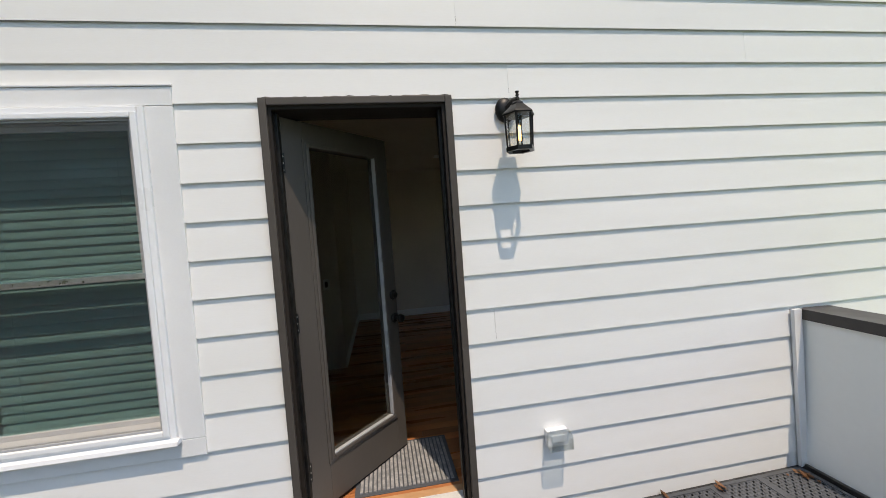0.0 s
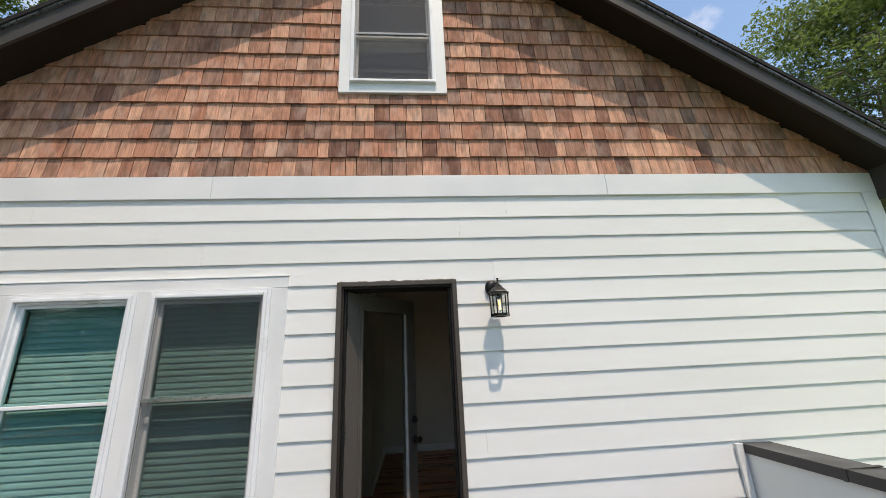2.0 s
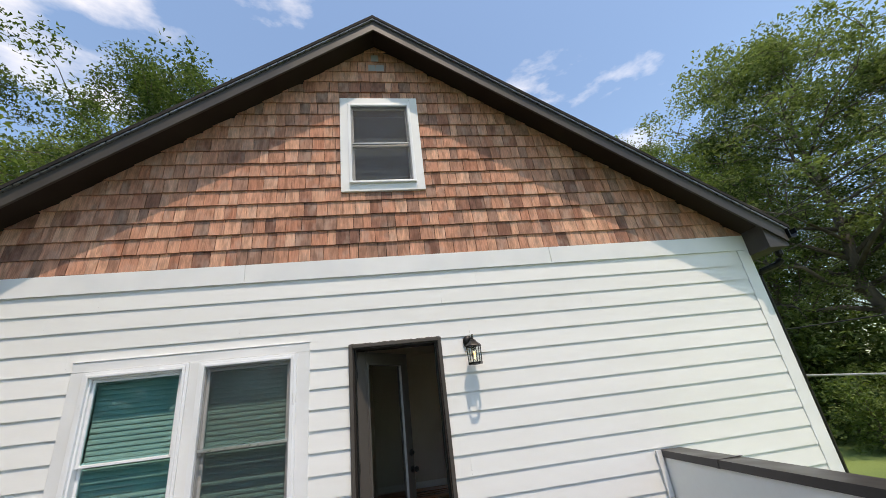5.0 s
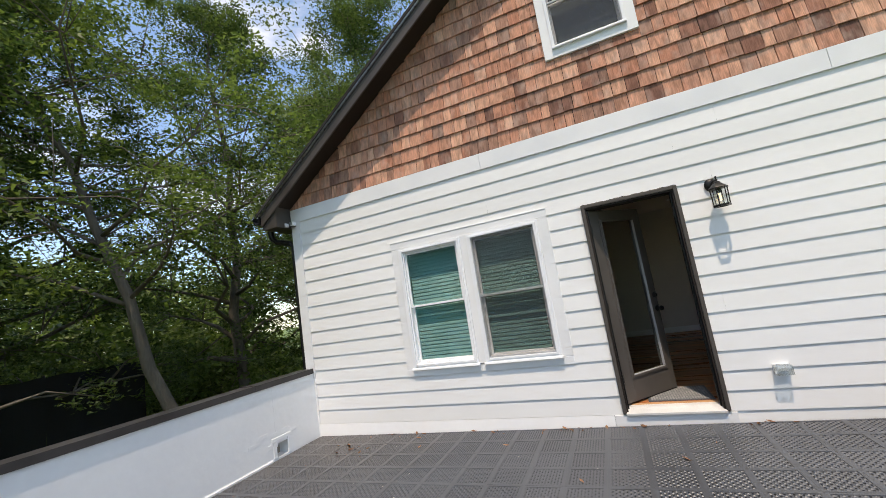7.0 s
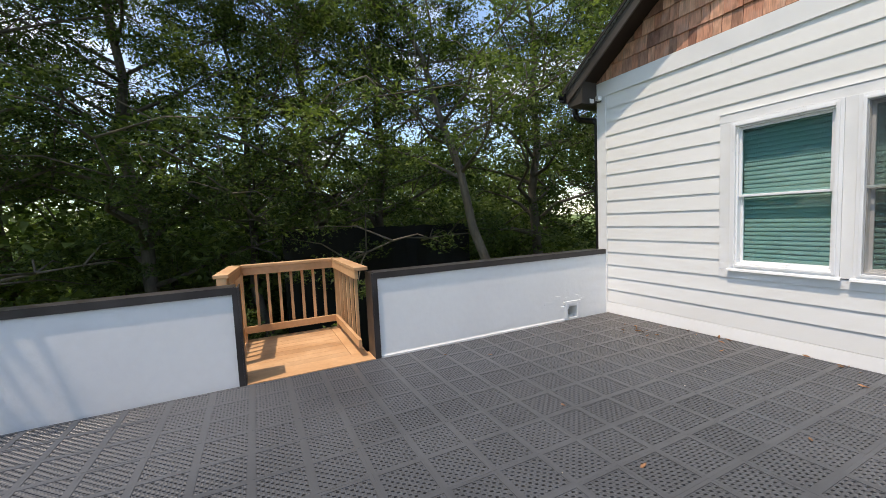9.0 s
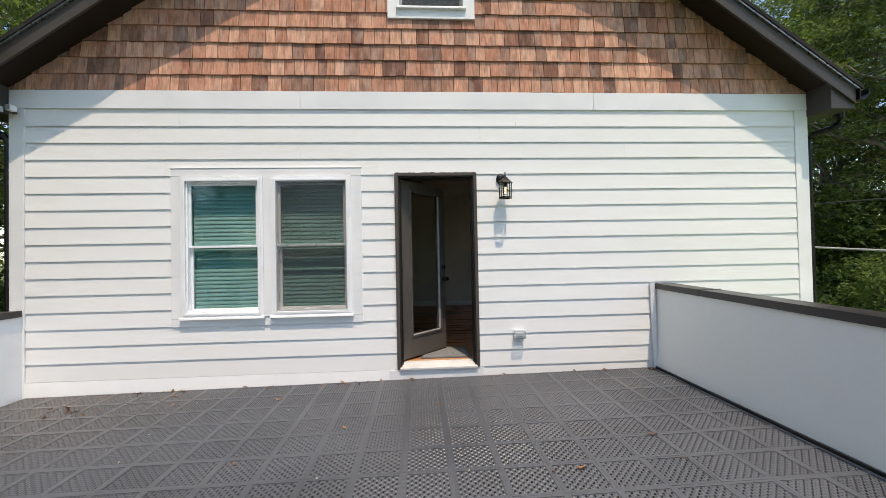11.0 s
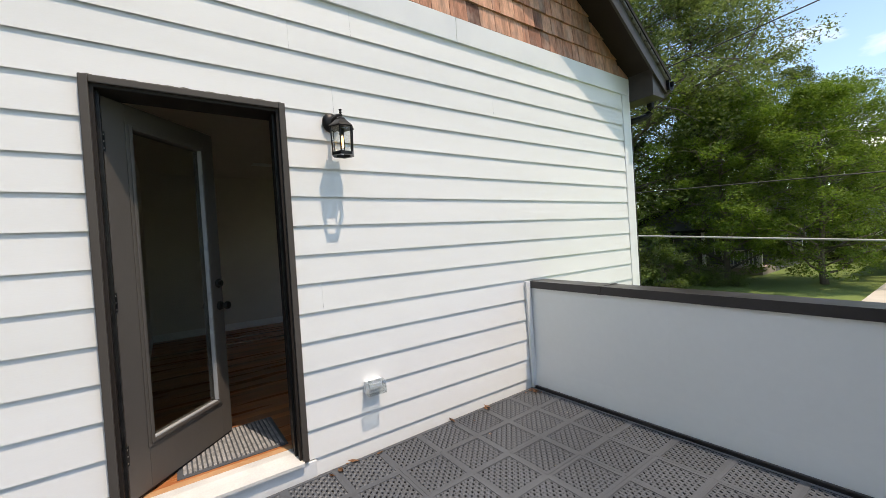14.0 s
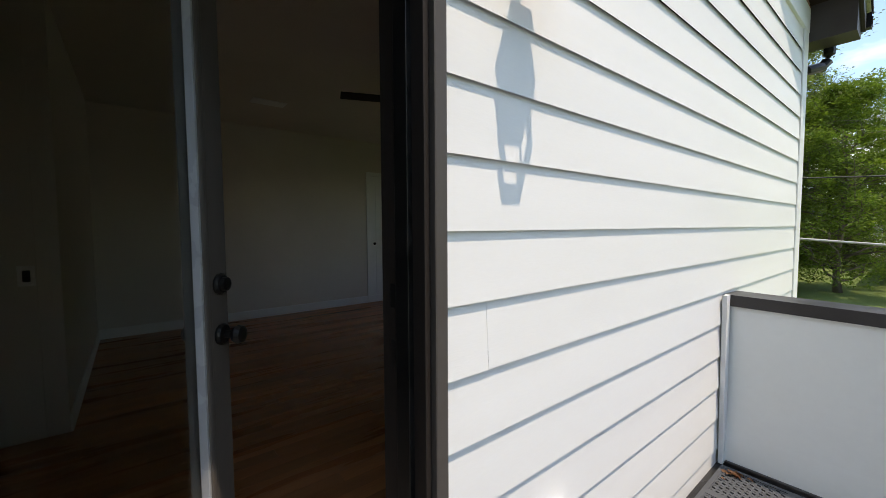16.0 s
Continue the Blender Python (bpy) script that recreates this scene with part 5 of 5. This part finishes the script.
plant(T_A, -7.6, 11.0, 20, 1.2, True)
plant(T_E, -7.9, 2.8, -123, 1.0, True)
plant(T_B, -15.5, -9.0, 30, 1.1, True)
plant(T_C, 19.0, 10.4, 0, 0.98, True)
plant(T_D, 21.2, 3.2, 0, 0.77, True)
plant(S_A, -8.6, -4.6, 0, 1.0, True)
for t, x, y, turn, sc in (
        (T_A, -11.5, 6.5, 130, 1.05), (T_A, -13.0, 1.0, 250, 1.0), (T_A, -11.8, -1.0, 20, 0.95), (T_B, -12.4, -2.6, 200, 0.95), (T_A, -12.5, -5.0, 70, 1.0),
        (T_A, -10.0, -8.5, 310, 0.95),
        (T_C, -13.0, 14.5, 220, 0.95), (T_A, -8.5, 16.5, 80, 1.0), (T_B, -5.6, 14.0, 150, 0.95), 
        (T_C, -16.0, 24.0, 60, 1.0), 
        (T_D, 20.6, 6.3, 140, 0.86), (T_C, 24.0, 8.6, 200, 0.88), (T_A, 18.5, 14.0, 60, 1.0), (T_B, 14.0, 14.5, 240, 1.1), (T_A, 22.5, 18.0, 200, 1.0), (T_C, 27.0, 22.0, 90, 1.0),
        (T_A, 34.0, 6.5, 10, 0.85), (T_C, 36.0, 12.0, 300, 0.75), (T_B, 37.0, 0.5, 140, 0.8), (T_C, 40.0, -3.5, 50, 0.7), (T_A, 36.0, -8.0, 220, 0.8),
        (T_C, 55.0, 8.0, 170, 0.9), (T_C, 58.0, -2.0, 20, 0.9), (T_C, 52.0, 18.0, 260, 0.9), (T_C, 48.0, 28.0, 20, 0.9), (T_C, 60.0, -14.0, 80, 0.9),
        (T_C, 5.0, -24.0, 80, 0.9), (T_A, -4.0, -22.0, 180, 1.0), (T_C, -13.0, -20.0, 140, 0.9), (T_A, 14.0, -21.0, 30, 1.0)):
    plant(t, x, y, turn, sc)
plant(S_B, -17.0, -1.5, 200, 2.6, True)
for x, y, turn in ((-27.0, 7.0, 15), (-28.0, 12.0, 95), (-24.0, 16.0, 200), (-28.0, -1.0, 260), (-27.0, -8.0, 140), (-19.0, 21.0, 60)):
    plant(S_A, x, y, turn, 4.2)
for t, x, y, turn, sc in (
        (S_A, -9.0, -3.6, 200, 1.05), (S_A, -8.0, 5.2, 20, 1.0), (S_A, -9.8, 7.4, 80, 1.2),
        (S_A, -7.6, 8.6, 300, 1.0), (S_B, -14.5, -5.0, 10, 1.7), (S_A, -10.2, -6.0, 90, 1.2), (S_A, -15.5, 1.2, 70, 1.8), (S_A, -7.4, -6.8, 140, 1.0),
        (S_B, -16.0, 7.0, 170, 1.8), (S_A, -17.5, 4.0, 20, 2.4), (S_B, -17.0, 9.5, 90, 2.7), (S_A, -11.0, 14.5, 240, 2.4),
        (S_B, -16.5, -6.5, 280, 2.6), (S_A, -14.5, -10.5, 30, 2.5), (S_B, -10.5, -11.5, 130, 2.4), (S_B, -21.0, 1.0, 50, 2.8), (S_B, -21.0, 7.0, 150, 3.1),
        (S_A, -21.0, -5.0, 250, 2.3), (S_A, -13.2, 5.6, 12, 2.0), (S_B, -13.4, -3.4, 92, 2.0), (S_B, -26.0, 4.0, 33, 2.4),
        (S_B, -26.0, -4.0, 133, 2.4), (S_B, -25.0, 13.0, 73, 2.4), (S_B, -25.0, -12.0, 173, 2.4), (S_B, -33.0, -22.0, 11, 3.0), (S_B, -33.0, -14.0, 71, 3.0), (S_B, -34.0, -6.0, 131, 3.0), (S_B, -34.0, 2.0, 191, 3.0), (S_B, -33.0, 10.0, 251, 3.0), (S_B, -31.0, 18.0, 311, 3.0), (S_B, -25.0, 26.0, 41, 3.0), (S_B, -15.0, 30.0, 101, 3.0), (S_B, 18.0, 11.0, 50, 2.0), (S_B, 17.4, 13.6, 110, 2.4), (S_B, 64.0, -14.0, 20, 5.0), (S_B, 66.0, -4.0, 80, 5.0), (S_B, 66.0, 6.0, 140, 5.0), (S_B, 64.0, 16.0, 200, 5.0), (S_B, 58.0, 27.0, 260, 5.0), (S_B, 45.0, 36.0, 320, 5.0), (S_B, 30.0, 36.0, 30, 5.0), (S_A, 17.4, 7.7, 90, 0.85), (S_B, 19.2, 6.6, 30, 0.42), (S_B, 19.0, 7.6, 130, 0.5), (S_B, 19.4, 5.6, 230, 0.36),
        (S_B, 16.5, 9.6, 150, 1.1), (S_B, 17.5, 12.0, 10, 1.6), (S_B, 14.5, 9.0, 200, 1.0), (S_B, 19.5, 15.5, 70, 2.0), (S_B, 33.5, 3.8, 110, 1.2),
        (S_B, 33.8, -1.0, 40, 1.5), (S_B, 33.0, 5.0, 20, 1.8), (S_B, 35.0, 0.5, 210, 2.2), (S_B, 36.0, -4.0, 300, 2.3), (S_B, 38.0, 16.0, 10, 2.6), (S_B, 32.0, 18.0, 120, 2.4)):
    plant(t, x, y, turn, sc)

# ---- dry leaves on the terrace ----
r = random.Random(21)
bm = bmesh.new()
pts = [(-0.028, 0, 0.003), (-0.012, 0.013, 0.009), (0.008, 0.014, 0.006), (0.030, 0.002, 0.012), (0.010, -0.012, 0.008), (-0.012, -0.011, 0.003)]
mid = bm.verts.new((0, 0, 0.001))
vs = [bm.verts.new(p) for p in pts]
for i in range(6):
    bm.faces.new((mid, vs[i], vs[(i + 1) % 6]))
bmesh.ops.solidify(bm, geom=bm.faces[:], thickness=0.0012)
leaf_me = bpy.data.meshes.new("dry_leaf")
bm.to_mesh(leaf_me)
bm.free()
leaf_me.materials.append(M_DRYLEAF)
spots = [(r.uniform(-4.25, 2.3), Y - 0.04 - abs(r.gauss(0, 0.05))) for _ in range(34)] + [(-3.45 + r.gauss(0, 0.12), 1.28 + r.gauss(0, 0.1)) for _ in range(12)]
spots += [(r.uniform(-4.2, 2.2), r.uniform(-1.6, 1.5)) for _ in range(26)] + [(2.36 - abs(r.gauss(0, 0.03)), 1.72 + r.gauss(0, 0.03)) for _ in range(12)]
spots += [(-0.5 + r.gauss(0, 0.25), Y - 0.05 - abs(r.gauss(0, 0.02))) for _ in range(8)]
for x, y in spots:
    ob = tagged(new("dry_leaf", leaf_me), "small curled dry brown leaf on the rubber tiles", "leaf", "dry leaves on the terrace")
    ob.location = (x, y, floor_z(x) + 0.001)
    ob.rotation_euler = (r.uniform(-0.2, 0.2), r.uniform(-0.2, 0.2), r.uniform(0, 6.28))
    k = r.uniform(0.4, 1.5)
    ob.scale = (k, k * r.uniform(0.6, 1.0), k)

# ---- pale petals blown over the mats ----
petal_me = leaf_me.copy()
petal_me.name = "petal"
petal_me.materials[0] = M_PETAL
r = random.Random(52)
for k in range(30):
    x, y = r.uniform(-4.0, 2.2), r.uniform(-1.9, 1.6)
    ob = tagged(new("petal", petal_me), "tiny pale dry petal lying on the rubber tiles", "petal", "pale petals on the terrace")
    ob.location = (x, y, floor_z(x) + 0.001)
    ob.rotation_euler = (r.uniform(-0.2, 0.2), r.uniform(-0.2, 0.2), r.uniform(0, 6.28))
    q = r.uniform(0.22, 0.48)
    ob.scale = (q, q * r.uniform(0.6, 1.0), q)

# ---- floor planks of the room ----
pu = boxed(-0.5, 0.5, -0.5, 0.5, -0.012, 0.0)
plank_me = bpy.data.meshes.new("plank")
pu.to_mesh(plank_me)
pu.free()
plank_me.materials.append(M_WOODFLOOR)
wood = tagged(new("floor_room"), "glossy reddish hardwood plank floor of the room", "floor", kind="structure")
r = random.Random(8)
yy = 2.01
while yy < RY:
    x = -0.9 - r.uniform(0, 0.8)
    while x < 4.2:
        w = r.uniform(0.5, 1.5)
        x0, x1 = max(x, -0.9), min(x + w, 4.2)
        x += w
        if x1 - x0 < 0.05:
            continue
        ob = new("plank", plank_me)
        ob.parent = wood
        ob.location = ((x0 + x1) / 2, yy + 0.041, IZ)
        ob.scale = (x1 - x0 - 0.0015, 0.081, 1)
    yy += 0.0826

# ---- rubber tiles ----
PT, GX, GY = 0.305, -0.045, 0.89
bm = bmesh.new()
h, e, n = PT / 2, 0.0215, 11
c = (2 * h - 2 * e) / n


def quad(*p):
    bm.faces.new([bm.verts.new(v) for v in p])


lo, hi = -h + e, h - e
DIP = -0.0035
for x0, x1, y0, y1 in ((-h, h, -h, lo), (-h, h, hi, h), (-h, lo, lo, hi), (hi, h, lo, hi)):
    quad((x0, y0, 0), (x1, y0, 0), (x1, y1, 0), (x0, y1, 0))
for x0, y0, x1, y1 in ((-h, -h, h, -h), (h, -h, h, h), (h, h, -h, h), (-h, h, -h, -h)):
    quad((x0, y0, 0), (x0, y0, -0.010), (x1, y1, -0.010), (x1, y1, 0))
for x0, y0, x1, y1 in ((lo, lo, hi, lo), (hi, lo, hi, hi), (hi, hi, lo, hi), (lo, hi, lo, lo)):
    quad((x0, y0, 0), (x1, y1, 0), (x1, y1, DIP), (x0, y0, DIP))
for i in range(n):
    for j in range(n):
        x0, y0 = lo + i * c, lo + j * c
        mx, my = x0 + c / 2, y0 + c / 2
        cs = ((x0, y0), (x0 + c, y0), (x0 + c, y0 + c), (x0, y0 + c))
        if (i + j) % 2:
            # a slanting slot through the mat, with its side walls
            ds = ((mx - 0.0088, my - 0.0078), (mx + 0.0030, my - 0.0090), (mx + 0.0088, my + 0.0078), (mx - 0.0030, my + 0.0090))
            for k in range(4):
                a, b = k, (k + 1) % 4
                quad((*cs[a], DIP), (*cs[b], DIP), (*ds[b], DIP - 0.0004), (*ds[a], DIP - 0.0004))
                quad((*ds[a], DIP - 0.0004), (*ds[b], DIP - 0.0004), (*ds[b], -0.0105), (*ds[a], -0.0105))
        else:
            # a low rounded stud
            ring = [(mx + 0.0105 * math.cos(0.785 + 1.571 * k), my + 0.0105 * math.sin(0.785 + 1.571 * k)) for k in (2, 3, 0, 1)]
            top = [(mx + 0.0036 * math.cos(0.785 + 1.571 * k), my + 0.0036 * math.sin(0.785 + 1.571 * k)) for k in (2, 3, 0, 1)]
            for k in range(4):
                a, b = k, (k + 1) % 4
                quad((*cs[a], DIP), (*cs[b], DIP), (*ring[b], DIP), (*ring[a], DIP))
                quad((*ring[a], DIP), (*ring[b], DIP), (*top[b], 0.0006), (*top[a], 0.0006))
            quad(*[(*p, 0.0006) for p in top])
tile_me = bpy.data.meshes.new("rubber_tile")
bmesh.ops.remove_doubles(bm, verts=bm.verts, dist=0.0001)
bm.to_mesh(tile_me)
tv = np.array([v.co[:] for v in bm.verts])
tf = [[v.index for v in f.verts] for f in bm.faces]
bm.free()
tile_me.materials.append(M_RUBBER)
r = random.Random(33)
rest_v, rest_f = [], []
i0, i1 = math.ceil((LX - GX) / PT), math.floor((RX - 0.03 - GX) / PT)
j0, j1 = math.ceil((SOUTH - GY) / PT), math.ceil((Y - GY) / PT)
for i in range(i0, i1 + 1):
    for j in range(j0, j1 + 1):
        x, y = GX + PT * (i + 0.5), GY + PT * (j + 0.5) 
        if x + PT / 2 > RX + 0.2 or y + PT / 2 > Y + 0.1 or x - PT / 2 < LX - 0.1:
            continue
        z = floor_z(x) + r.uniform(-0.0004, 0.0006)
        tilt = (r.gauss(0, 0.003), radians(-0.69) + r.gauss(0, 0.003), r.gauss(0, 0.001))
        if -2.1 < y and (-4.0 < x):
            ob = new("rubber_tile", tile_me)
            ob.parent = deck
            ob.location, ob.rotation_euler = (x, y, z), tilt
        else:
            m = np.array(Matrix.LocRotScale((x, y, z), Euler(tilt), None))
            rest_f += [[k + len(rest_v) * len(tv) for k in f] for f in tf]
            rest_v.append(tv @ m[:3, :3].T + m[:3, 3])
me = bpy.data.meshes.new("rubber_tile_rest")
me.from_pydata(np.concatenate(rest_v).tolist(), [], rest_f)
me.materials.append(M_RUBBER_REST)
ob = new("rubber_tile_rest", me)
ob.parent = deck
tagged(ob, "perforated dark rubber tiles further back", kind="stuff")
